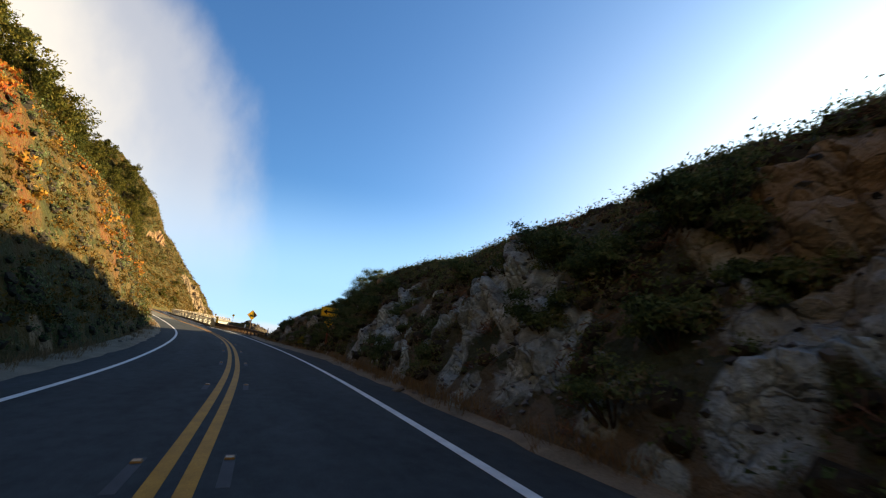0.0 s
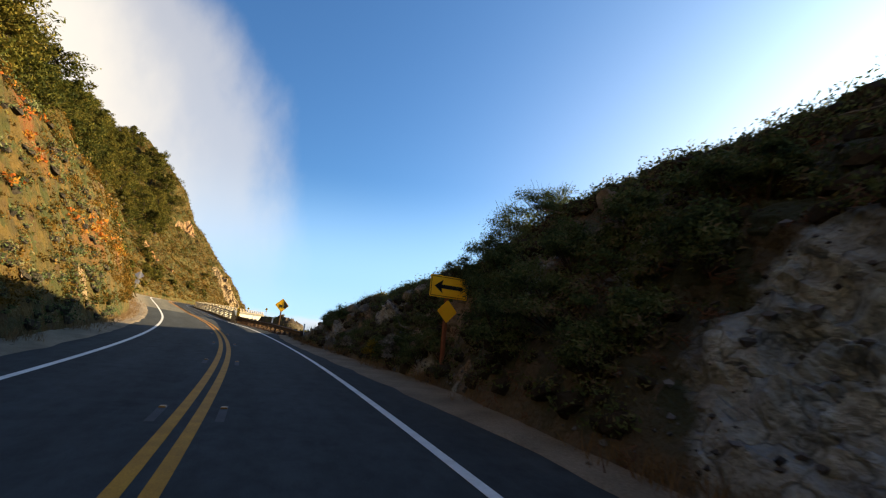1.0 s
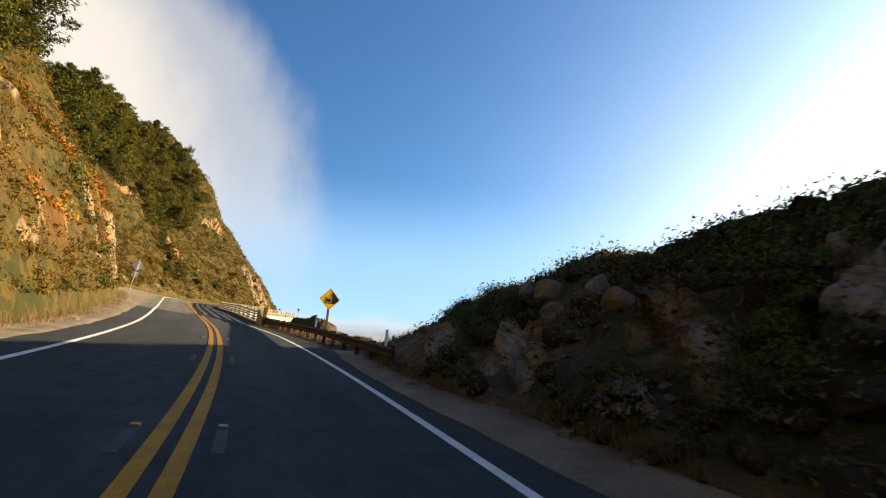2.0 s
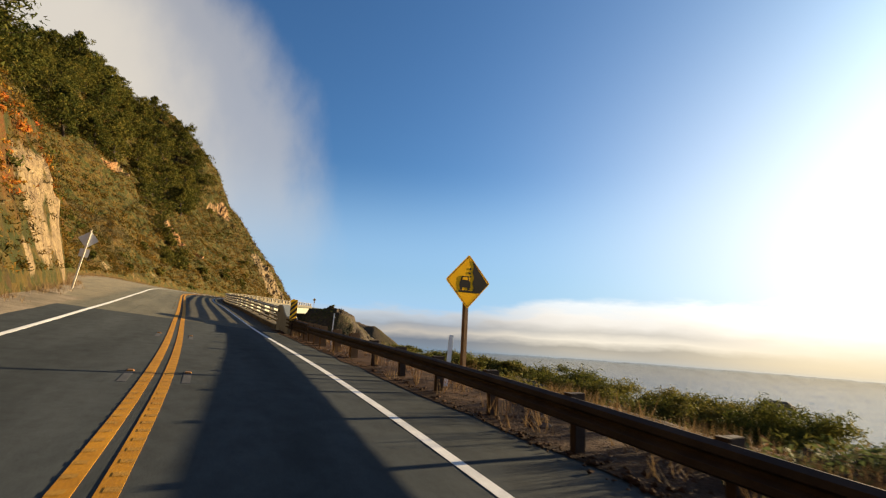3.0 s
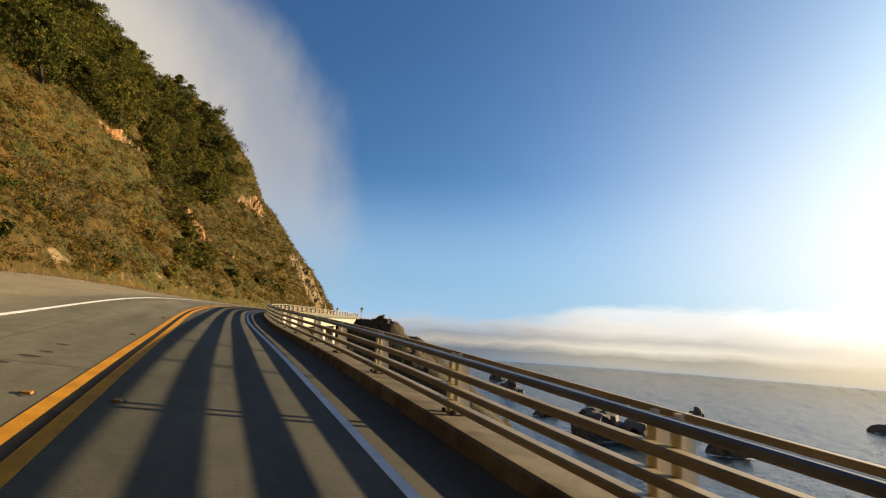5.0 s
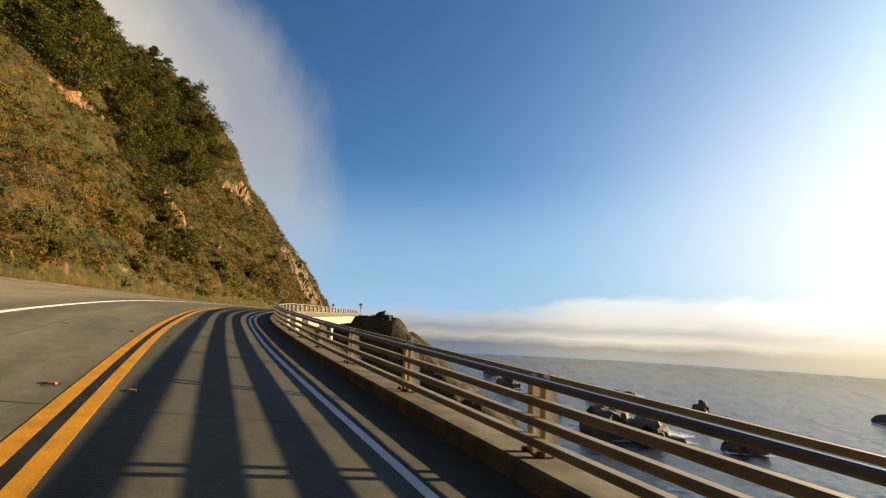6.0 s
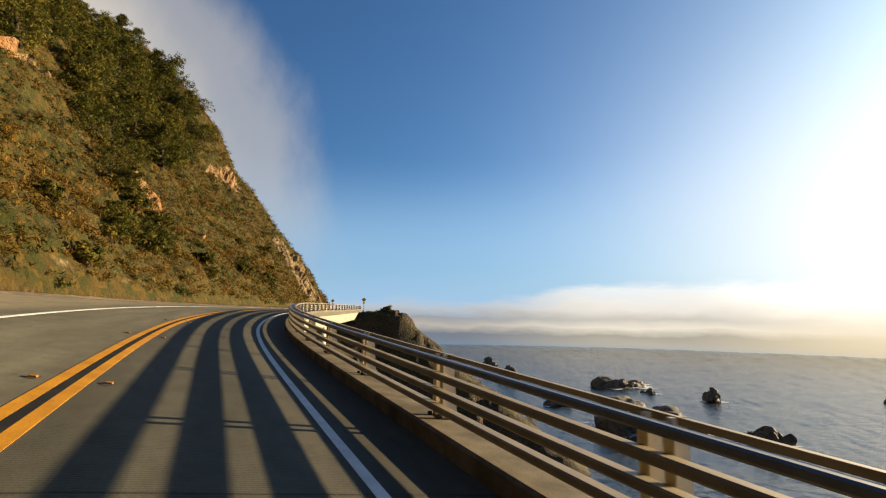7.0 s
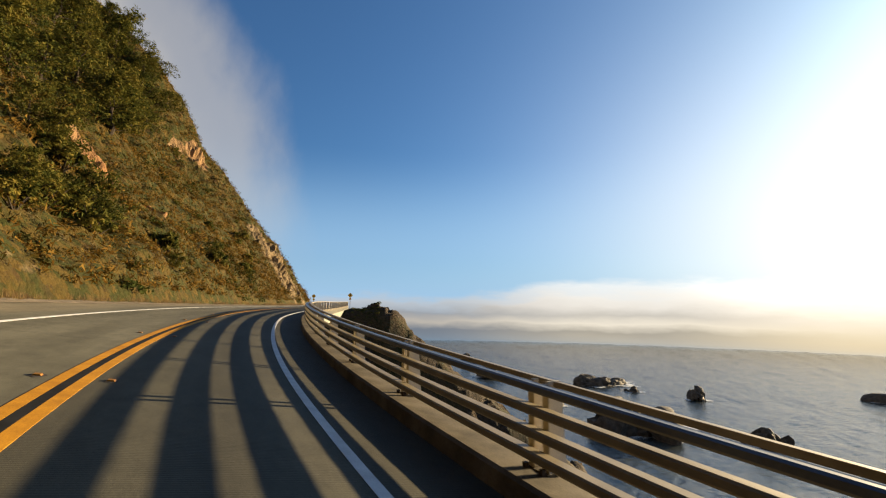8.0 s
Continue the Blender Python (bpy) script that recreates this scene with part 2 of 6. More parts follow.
def ground_material(name, soil, dry, green, rock_a, rock_b, red=None, scar=None):
    """Soil, dry and green growth in patches; bare rock where the mesh says 'rock', succulent mats where it says 'mat'."""
    m, nt, b = material(name, 0.9, 0, 0.15)
    big = tex_noise(nt, 0.12, 6, 0.6)
    mid = tex_noise(nt, 0.9, 6, 0.65)
    fine = tex_noise(nt, 9.0, 5, 0.7)
    col = mixc(nt, ramp(nt, mid, [(0.38, 0.0), (0.6, 1.0)]), soil, dry)
    col = mixc(nt, ramp(nt, math_node(nt, "ADD", math_node(nt, "MULTIPLY", big, 0.6), math_node(nt, "MULTIPLY", mid, 0.4)), [(0.44, 0.0), (0.58, 1.0)]), col, green)
    tuft = nd(nt, "ShaderNodeTexVoronoi")
    tuft.inputs["Scale"].default_value = 1.7
    jit = nd(nt, "ShaderNodeVectorMath", operation="MULTIPLY_ADD")
    jn = setin(nd(nt, "ShaderNodeTexNoise"), Scale=3.0, Detail=3)
    tco = nd(nt, "ShaderNodeTexCoord")
    nt.links.new(tco.outputs["Object"], jn.inputs["Vector"])
    nt.links.new(jn.outputs["Color"], jit.inputs[0])
    jit.inputs[1].default_value = (0.7, 0.7, 0.7)
    nt.links.new(tco.outputs["Object"], jit.inputs[2])
    nt.links.new(jit.outputs[0], tuft.inputs["Vector"])
    tsep = nd(nt, "ShaderNodeSeparateColor")
    nt.links.new(tuft.outputs["Color"], tsep.inputs[0])
    col = mixc(nt, ramp(nt, tsep.outputs[0], [(0.35, 0.0), (0.65, 0.8)]), col, green)
    col = mixc(nt, ramp(nt, tsep.outputs[1], [(0.55, 0.0), (0.85, 0.8)]), col, dry)
    if red:
        at_mat = nd(nt, "ShaderNodeAttribute", attribute_name="mat")
        f = math_node(nt, "MULTIPLY", at_mat.outputs["Fac"], ramp(nt, mid, [(0.35, 0.2), (0.55, 1.0)]))
        col = mixc(nt, f, col, mixc(nt, ramp(nt, fine, [(0.4, 0), (0.6, 1)]), red, dry))
    at_rock = nd(nt, "ShaderNodeAttribute", attribute_name="rock")
    rk = mixc(nt, ramp(nt, tex_noise(nt, 1.3, 6, 0.7), [(0.38, 0.0), (0.62, 1.0)]), rock_a, rock_b)
    crack = nd(nt, "ShaderNodeTexVoronoi", feature="DISTANCE_TO_EDGE")
    crack.inputs["Scale"].default_value = 1.5
    tc = nd(nt, "ShaderNodeTexCoord")
    warp = nd(nt, "ShaderNodeVectorMath", operation="MULTIPLY_ADD")
    nz = setin(nd(nt, "ShaderNodeTexNoise"), Scale=1.5, Detail=4)
    nt.links.new(tc.outputs["Object"], nz.inputs["Vector"])
    nt.links.new(nz.outputs["Color"], warp.inputs[0])
    warp.inputs[1].default_value = (0.9, 0.9, 0.9)
    nt.links.new(tc.outputs["Object"], warp.inputs[2])
    nt.links.new(warp.outputs[0], crack.inputs["Vector"])
    if scar:
        at_scar = nd(nt, "ShaderNodeAttribute", attribute_name="scar")
        rk = mixc(nt, at_scar.outputs["Fac"], rk, scar)
    seam = ramp(nt, crack.outputs["Distance"], [(0.0, 0.42), (0.03, 1.0)])
    rk = mixc(nt, 1.0, rk, seam, "MULTIPLY")
    f = math_node(nt, "ADD", at_rock.outputs["Fac"], math_node(nt, "MULTIPLY", math_node(nt, "SUBTRACT", mid, 0.5), 0.9))
    bare = ramp(nt, f, [(0.42, 0.0), (0.58, 1.0)])
    col = mixc(nt, bare, col, rk)
    col = mixc(nt, 1.0, col, ramp(nt, fine, [(0.3, 0.62), (0.7, 1.0)]), "MULTIPLY")
    nt.links.new(col, b.inputs["Base Color"])
    h = math_node(nt, "ADD", math_node(nt, "ADD", fine, math_node(nt, "MULTIPLY", mid, 1.5)), math_node(nt, "MULTIPLY", tuft.outputs["Distance"], -1.6))
    split = math_node(nt, "MULTIPLY", bare, ramp(nt, crack.outputs["Distance"], [(0.0, 0.0), (0.12, 1.0)]))
    bump(nt, b, math_node(nt, "ADD", h, math_node(nt, "MULTIPLY", split, 0.6)), 0.9, 0.16)
    return m


def paved(name, a, c, fine, tracks, grooves=0.0, rough=0.85, spec=0.3, worn=1.0, dust=None):
    """Pavement on (lat, s) coordinates: long streaks, wheel tracks, stains, grain and cross grooves."""
    m, nt, b = material(name, rough, 0, spec)
    patch = ramp(nt, tex_noise(nt, 0.5, 5, 0.6, "UV", (1.6, 0.22, 1)), [(0.32, 0.0), (0.68, 1.0)])
    col = mixc(nt, patch, a, c)
    spots = ramp(nt, tex_noise(nt, 0.9, 6, 0.7, "UV", (1, 0.7, 1)), [(0.30, 0.72), (0.42, 1.0)])
    col = mixc(nt, 1.0, col, spots, "MULTIPLY")
    tc = nd(nt, "ShaderNodeTexCoord")
    sep = nd(nt, "ShaderNodeSeparateXYZ")
    nt.links.new(tc.outputs["UV"], sep.inputs[0])
    wheel = math_node(nt, "SINE", math_node(nt, "MULTIPLY", sep.outputs[0], 2 * math.pi / 1.6))
    col = mixc(nt, 1.0, col, ramp(nt, math_node(nt, "MULTIPLY_ADD", wheel, 0.5), [(0.0, 1.0), (1.0, tracks)]), "MULTIPLY")
    # the seaward lane is darker than the inland one
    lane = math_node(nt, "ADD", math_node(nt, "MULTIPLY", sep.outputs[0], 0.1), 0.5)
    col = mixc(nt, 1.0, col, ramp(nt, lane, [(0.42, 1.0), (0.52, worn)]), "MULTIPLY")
    blotch = ramp(nt, tex_noise(nt, 3.2, 5, 0.7, "UV", (1, 0.55, 1)), [(0.34, 0.74), (0.6, 1.0)])
    col = mixc(nt, 1.0, col, blotch, "MULTIPLY")
    if dust:
        # washed-down sand outside the inland edge line
        cover = ramp(nt, lane, [(0.0, 0.8), (0.07, 0.6), (0.12, 0.0)])
        torn = ramp(nt, tex_noise(nt, 1.1, 5, 0.65, "UV", (1, 0.25, 1)), [(0.3, 0.35), (0.65, 1.0)])
        col = mixc(nt, math_node(nt, "MULTIPLY", cover, torn), col, dust)
    g = tex_noise(nt, fine, 3, 0.75, "Object")
    col = mixc(nt, 1.0, col, ramp(nt, g, [(0.25, 0.6), (0.75, 1.0)]), "MULTIPLY")
    h = g
    if grooves:
        wave = math_node(nt, "SINE", math_node(nt, "MULTIPLY", sep.outputs[1], 2 * math.pi / 0.045))
        h = math_node(nt, "ADD", g, math_node(nt, "MULTIPLY", wave, grooves))
    nt.links.new(col, b.inputs["Base Color"])
    bump(nt, b, h, 0.5, 0.006)
    return m


M_ASPHALT = paved("asphalt", (0.050, 0.058, 0.060), (0.074, 0.084, 0.087), 80, 0.9, 0.0, 0.95, 0.08)
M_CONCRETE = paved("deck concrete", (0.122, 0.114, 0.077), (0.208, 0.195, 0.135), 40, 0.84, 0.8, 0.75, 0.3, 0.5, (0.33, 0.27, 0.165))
M_BARRIER = mottled("barrier concrete", (0.245, 0.25, 0.21), (0.35, 0.355, 0.30), 1.2, 70, 0.6, 0, 0.45, 0.3, 0.004, 0.2)
M_CURB = mottled("curb concrete", (0.078, 0.064, 0.042), (0.185, 0.155, 0.108), 1.6, 45, 0.85, 0, 0.2, 0.7, 0.008, 0.45)
M_WHITE = mottled("worn white line", (0.62, 0.62, 0.60), (0.78, 0.78, 0.76), 2.5, 60, 0.7, 0, 0.3, 0.3, 0.003, 0.25)
M_YELLOW = mottled("worn yellow line", (0.42, 0.185, 0.010), (0.58, 0.265, 0.014), 2.6, 50, 0.7, 0, 0.2, 0.3, 0.003, 0.5)
M_DIRT = mottled("roadside dirt", (0.19, 0.158, 0.112), (0.30, 0.245, 0.178), 1.0, 25, 0.95, 0, 0.1, 0.9, 0.03, 0.5)
M_MULCH = mottled("red-brown mulch", (0.0465, 0.02356, 0.0124), (0.0961, 0.0527, 0.02976), 2.5, 18, 0.95, 0, 0.1, 1.0, 0.05, 0.6)
M_RUST = mottled("weathered steel", (0.036, 0.0216, 0.0144), (0.063, 0.0396, 0.0252), 3.0, 50, 0.75, 0.2, 0.3, 0.3, 0.003, 0.4)
M_RAIL = mottled("galvanised rail", (0.155, 0.124, 0.072), (0.230, 0.186, 0.112), 2.0, 40, 0.5, 0.1, 0.55, 0.2, 0.002, 0.25)
M_TOPRAIL = mottled("dull steel top rail", (0.112, 0.119, 0.133), (0.161, 0.168, 0.182), 2.0, 40, 0.42, 0.7, 0.5, 0.2, 0.002, 0.25)
M_POST = mottled("pale post paint", (0.55, 0.49, 0.375), (0.68, 0.61, 0.48), 3.0, 60, 0.7, 0, 0.3, 0.2, 0.002, 0.2)
M_WOOD = mottled("rough timber", (0.196, 0.1085, 0.049), (0.28, 0.168, 0.084), 4.0, 40, 0.9, 0, 0.2, 0.6, 0.006, 0.45)
M_REDWOOD = mottled("red-brown timber", (0.16, 0.055, 0.028), (0.24, 0.09, 0.045), 4.0, 40, 0.85, 0, 0.2, 0.5, 0.005, 0.4)
M_SIGN = mottled("sign yellow", (0.93, 0.46, 0.02), (0.98, 0.52, 0.025), 2.0, 200, 0.95, 0, 0.0, 0.05, 0.001, 0.06)
M_BLACK = mottled("sign black", (0.010, 0.010, 0.010), (0.02, 0.02, 0.02), 3.0, 90, 0.8, 0, 0.1, 0.05, 0.001, 0.2)
M_ALU = mottled("bare sign back", (0.45, 0.45, 0.45), (0.58, 0.58, 0.57), 3.0, 60, 0.45, 0.7, 0.5, 0.1, 0.001, 0.15)
M_PLASTIC = mottled("white marker plastic", (0.72, 0.72, 0.70), (0.80, 0.80, 0.78), 3.0, 60, 0.5, 0, 0.4, 0.05, 0.001, 0.1)
M_ROCK = mottled("sea rock", (0.045, 0.038, 0.030), (0.115, 0.092, 0.068), 0.5, 3.0, 0.8, 0, 0.3, 0.9, 0.3, 0.5)
M_STONE = mottled("hill stone", (0.12, 0.105, 0.085), (0.21, 0.18, 0.145), 2.0, 14, 0.9, 0, 0.2, 0.9, 0.04, 0.45)
M_BARK = mottled("bark", (0.030, 0.023, 0.017), (0.060, 0.047, 0.036), 5.0, 30, 0.95, 0, 0.1, 0.9, 0.02, 0.5)
M_HILL = ground_material("sunny hillside", (0.052, 0.031, 0.009), (0.088, 0.056, 0.010), (0.030, 0.034, 0.005), (0.27, 0.195, 0.10), (0.156, 0.1066, 0.0585), (0.1365, 0.0338, 0.00845), (0.3055, 0.1495, 0.0585))
M_BANK = ground_material("seaward bank", (0.078, 0.072, 0.060), (0.125, 0.104, 0.078), (0.040, 0.054, 0.032), (0.42, 0.51, 0.54), (0.18, 0.225, 0.245), (0.25, 0.185, 0.125), (0.265, 0.20, 0.135))
M_COAST = ground_material("coastal slope", (0.050, 0.034, 0.020), (0.070, 0.048, 0.024), (0.026, 0.027, 0.009), (0.085, 0.062, 0.040), (0.030, 0.024, 0.018))
M_LEAF_DARK = leafy("dark scrub leaves", [(0.022, 0.036, 0.018), (0.046, 0.070, 0.026), (0.096, 0.118, 0.044), (0.145, 0.108, 0.070)])
M_LEAF_SUN = leafy("hillside scrub leaves", [(0.008, 0.011, 0.002), (0.024, 0.025, 0.004), (0.062, 0.041, 0.006), (0.100, 0.050, 0.008), (0.150, 0.090, 0.018)])
M_LEAF_RED = leafy("red succulent mats", [(0.24, 0.040, 0.012), (0.28, 0.085, 0.012), (0.24, 0.125, 0.018), (0.09, 0.09, 0.016)])
M_LEAF_BUSH = leafy("hillside bush leaves", [(0.012, 0.019, 0.004), (0.030, 0.038, 0.007), (0.062, 0.062, 0.012), (0.10, 0.075, 0.018)])
M_LEAF_GREY = leafy("grey-green brush", [(0.055, 0.048, 0.020), (0.095, 0.078, 0.036), (0.135, 0.108, 0.055)])
M_LEAF_TREE = leafy("cypress foliage", [(0.014, 0.021, 0.005), (0.037, 0.043, 0.008), (0.084, 0.076, 0.013), (0.135, 0.102, 0.020)])
M_LEAF_COAST = leafy("coastal brush", [(0.045, 0.0558, 0.0126), (0.09, 0.09, 0.0198), (0.153, 0.126, 0.0315)])
M_GRASS = leafy("dry grass", [(0.12, 0.078, 0.039), (0.18, 0.12, 0.06), (0.096, 0.051, 0.027)])


def sea_material():
    m, nt, b = material("sea", 0.13, 0, 0.8)
    b.inputs["IOR"].default_value = 1.46
    swell = tex_noise(nt, 0.05, 3, 0.5, "Object", (0.6, 1.0, 1))
    chop = tex_noise(nt, 0.36, 5, 0.62, "Object", (0.55, 1.0, 1))
    col = mixc(nt, ramp(nt, tex_noise(nt, 0.02, 4), [(0.4, 0.0), (0.6, 1.0)]), (0.034, 0.040, 0.036), (0.048, 0.055, 0.048))
    nt.links.new(col, b.inputs["Base Color"])
    bump(nt, b, math_node(nt, "ADD", math_node(nt, "MULTIPLY", swell, 1.2), chop), 0.85, 0.9)
    return m


M_SEA = sea_material()


def foam_material():
    m, nt, b = material("foam", 0.8, 0, 0.2)
    b.inputs["Base Color"].default_value = (0.75, 0.78, 0.78, 1)
    tr = nd(nt, "ShaderNodeBsdfTransparent")
    mx = nd(nt, "ShaderNodeMixShader")
    at_f = nd(nt, "ShaderNodeAttribute", attribute_name="thick")
    f = math_node(nt, "ADD", at_f.outputs["Fac"], math_node(nt, "SUBTRACT", tex_noise(nt, 0.5, 6, 0.75), 0.5))
    nt.links.new(ramp(nt, f, [(0.42, 0.0), (0.7, 0.9)]), mx.inputs[0])
    nt.links.new(tr.outputs[0], mx.inputs[1])
    nt.links.new(b.outputs[0], mx.inputs[2])
    nt.links.new(mx.outputs[0], nt.nodes["Material Output"].inputs[0])
    return m


M_FOAM = foam_material()


def fog_material():
    """The bank of sea fog far out, made to glow: thin at its foot and torn along its top."""
    m = bpy.data.materials.new("sea fog")
    m.use_nodes = True
    nt = m.node_tree
    nt.nodes.clear()
    out = nd(nt, "ShaderNodeOutputMaterial")
    tc = nd(nt, "ShaderNodeTexCoord")
    sep = nd(nt, "ShaderNodeSeparateXYZ")
    nt.links.new(tc.outputs["UV"], sep.inputs[0])
    u, v = sep.outputs[0], sep.outputs[1]
    n = setin(nd(nt, "ShaderNodeTexNoise"), Scale=3.0, Detail=6.0, Roughness=0.55)
    mp = nd(nt, "ShaderNodeMapping")
    mp.inputs["Scale"].default_value = (7.0, 1.6, 1)
    nt.links.new(tc.outputs["UV"], mp.inputs[0])
    nt.links.new(mp.outputs[0], n.inputs["Vector"])
    wob = math_node(nt, "MULTIPLY", math_node(nt, "SUBTRACT", n.outputs[0], 0.5), 0.20)
    vv = math_node(nt, "ADD", v, wob)
    vt = math_node(nt, "SUBTRACT", math_node(nt, "ADD", vv, wob), math_node(nt, "MULTIPLY", ramp(nt, u, [(0.17, 0.0), (0.28, 1.0)], "EASE"), 0.24))
    alpha = math_node(nt, "MULTIPLY", ramp(nt, v, [(0.0, 0.5), (0.05, 0.86), (0.12, 1.0)]), ramp(nt, vt, [(0.34, 1.0), (0.47, 0.75), (0.66, 0.0)], "EASE"))
    # fog light painted into the emission: cool shaded bands, then tan, sunlit warm sunward
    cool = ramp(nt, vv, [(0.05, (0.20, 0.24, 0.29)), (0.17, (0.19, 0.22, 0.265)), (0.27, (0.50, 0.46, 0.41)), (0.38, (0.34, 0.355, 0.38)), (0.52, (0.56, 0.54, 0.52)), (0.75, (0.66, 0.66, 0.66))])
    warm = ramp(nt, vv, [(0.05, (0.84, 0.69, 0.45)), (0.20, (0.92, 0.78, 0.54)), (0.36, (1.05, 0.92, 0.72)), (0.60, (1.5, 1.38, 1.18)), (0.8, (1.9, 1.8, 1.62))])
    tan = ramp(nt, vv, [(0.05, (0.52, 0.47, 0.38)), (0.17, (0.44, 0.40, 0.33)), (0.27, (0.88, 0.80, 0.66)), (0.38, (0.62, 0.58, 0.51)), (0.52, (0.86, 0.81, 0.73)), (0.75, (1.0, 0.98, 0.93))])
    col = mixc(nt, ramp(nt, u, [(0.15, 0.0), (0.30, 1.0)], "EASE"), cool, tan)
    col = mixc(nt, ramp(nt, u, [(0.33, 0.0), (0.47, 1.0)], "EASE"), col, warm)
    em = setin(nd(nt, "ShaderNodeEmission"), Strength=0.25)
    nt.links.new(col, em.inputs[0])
    tr = nd(nt, "ShaderNodeBsdfTransparent")
    mx = nd(nt, "ShaderNodeMixShader")
    nt.links.new(alpha, mx.inputs[0])
    nt.links.new(tr.outputs[0], mx.inputs[1])
    nt.links.new(em.outputs[0], mx.inputs[2])
    nt.links.new(mx.outputs[0], out.inputs[0])
    return m


M_FOG = fog_material()


# ---- building helpers ----
def obj(name, verts, faces, mats, parent=None, label="", category="", group="", kind="", flat=True):
    me = bpy.data.meshes.new(name)
    me.from_pydata([tuple(map(float, v)) for v in verts], [], [tuple(map(int, f)) for f in faces])
    for m in mats if isinstance(mats, (list, tuple)) else [mats]:
        me.materials.append(m)
    if not flat:
        me.shade_smooth()
    ob = new(name, me)
    if parent:
        ob.parent = parent
    return tagged(ob, label, category, group, kind)


def part(name, bm, mat, parent=None, label=""):
    me = bpy.data.meshes.new(name)
    bmesh.ops.recalc_face_normals(bm, faces=bm.faces[:])
    bm.to_mesh(me)
    bm.free()
    me.materials.append(mat)
    ob = new(name, me)
    if parent:
        ob.parent = parent
    return tagged(ob, label)


def thing(name, m, label, category, group="", kind=""):
    e = new(name)
    e.matrix_basis = m
    e.empty_display_size = 0.2
    return tagged(e, label, category, group, kind)


def box(x0, x1, y0, y1, z0, z1, bevel=0.0, bm=None):
    own = bm is None
    bm = bm or bmesh.new()
    r = bmesh.ops.create_cube(bm, size=1)
    for v in r["verts"]:
        v.co = ((x0 + x1) / 2 + v.co.x * (x1 - x0), (y0 + y1) / 2 + v.co.y * (y1 - y0), (z0 + z1) / 2 + v.co.z * (z1 - z0))
    if bevel and own:
        bmesh.ops.bevel(bm, geom=bm.edges[:], offset=bevel, segments=2, affect="EDGES")
    return bm


def plate(outline, y0, y1, bm=None):
    """A flat piece in the x-z plane from its outline, between y0 and y1."""
    bm = bm or bmesh.new()
    a = [bm.verts.new((x, y0, z)) for x, z in outline]
    b = [bm.verts.new((x, y1, z)) for x, z in outline]
    bm.faces.new(a)
    bm.faces.new(b[::-1])
    for i in range(len(a)):
        j = (i + 1) % len(a)
        bm.faces.new((a[i], b[i], b[j], a[j]))
    return bm


def rounded(outline, r, n=4):
    """The outline with its corners rounded."""
    out, k = [], len(outline)
    for i in range(k):
        p, a, b = (Vector(outline[j % k]) for j in (i, i - 1, i + 1))
        u, v = (a - p).normalized(), (b - p).normalized()
        for q in range(n + 1):
            t = q / n
            out.append(tuple((1 - t) ** 2 * (p + u * r) + 2 * t * (1 - t) * p + t * t * (p + v * r)))
    return out


def sweep(name, profile, s0, s1, step, mat, parent=None, label="", category="", kind="", closed=True, lift=None, flat=True, shift=None):
    """A closed outline of (lat, height) carried along the road from s0 to s1."""
    ss = np.linspace(s0, s1, max(2, int(round((s1 - s0) / step)) + 1))
    pr = np.array(profile, float)
    k = len(pr)
    v = np.concatenate([at(np.full(k, s), pr[:, 0] + (shift(s) if shift else 0), pr[:, 1] + (lift(s) if lift else 0)) for s in ss])
    f = []
    for i in range(len(ss) - 1):
        for j in range(k if closed else k - 1):
            a, b = i * k + j, i * k + (j + 1) % k
            f.append((a, b, b + k, a + k))
    if closed:
        f += [tuple(range(k))[::-1], tuple(range((len(ss) - 1) * k, len(ss) * k))]
    ob = obj(name, v, f, mat, parent, label, category, "", kind, flat)
    uv = np.stack([np.tile(pr[:, 0], len(ss)), np.repeat(ss, k)], 1)
    li = np.empty(len(ob.data.loops), np.int32)
    ob.data.loops.foreach_get("vertex_index", li)
    ob.data.uv_layers.new(name="UVMap").data.foreach_set("uv", uv[li].astype(np.float32).ravel())
    return ob


def grid_mesh(name, P, mat, attrs=None, label="", category="", kind="structure", smooth_it=True):
    """A sheet from an array of places (rows, columns, 3), with number fields at its points."""
    nr, nc = P.shape[:2]
    me = bpy.data.meshes.new(name)
    idx = np.arange(nr * nc).reshape(nr, nc)
    quads = np.stack([idx[:-1, :-1], idx[:-1, 1:], idx[1:, 1:], idx[1:, :-1]], -1).reshape(-1, 4)
    me.vertices.add(nr * nc)
    me.vertices.foreach_set("co", P.reshape(-1).astype(np.float32))
    me.loops.add(quads.size)
    me.loops.foreach_set("vertex_index", quads.ravel().astype(np.int32))
    me.polygons.add(len(quads))
    me.polygons.foreach_set("loop_start", np.arange(0, quads.size, 4, dtype=np.int32))
    me.polygons.foreach_set("use_smooth", np.full(len(quads), smooth_it))
    me.update(calc_edges=True)
    for key, val in (attrs or {}).items():
        a = me.attributes.new(key, "FLOAT", "POINT")
        a.data.foreach_set("value", np.asarray(val, np.float32).ravel())
    me.materials.append(mat)
    return tagged(new(name, me), label, category, "", kind)


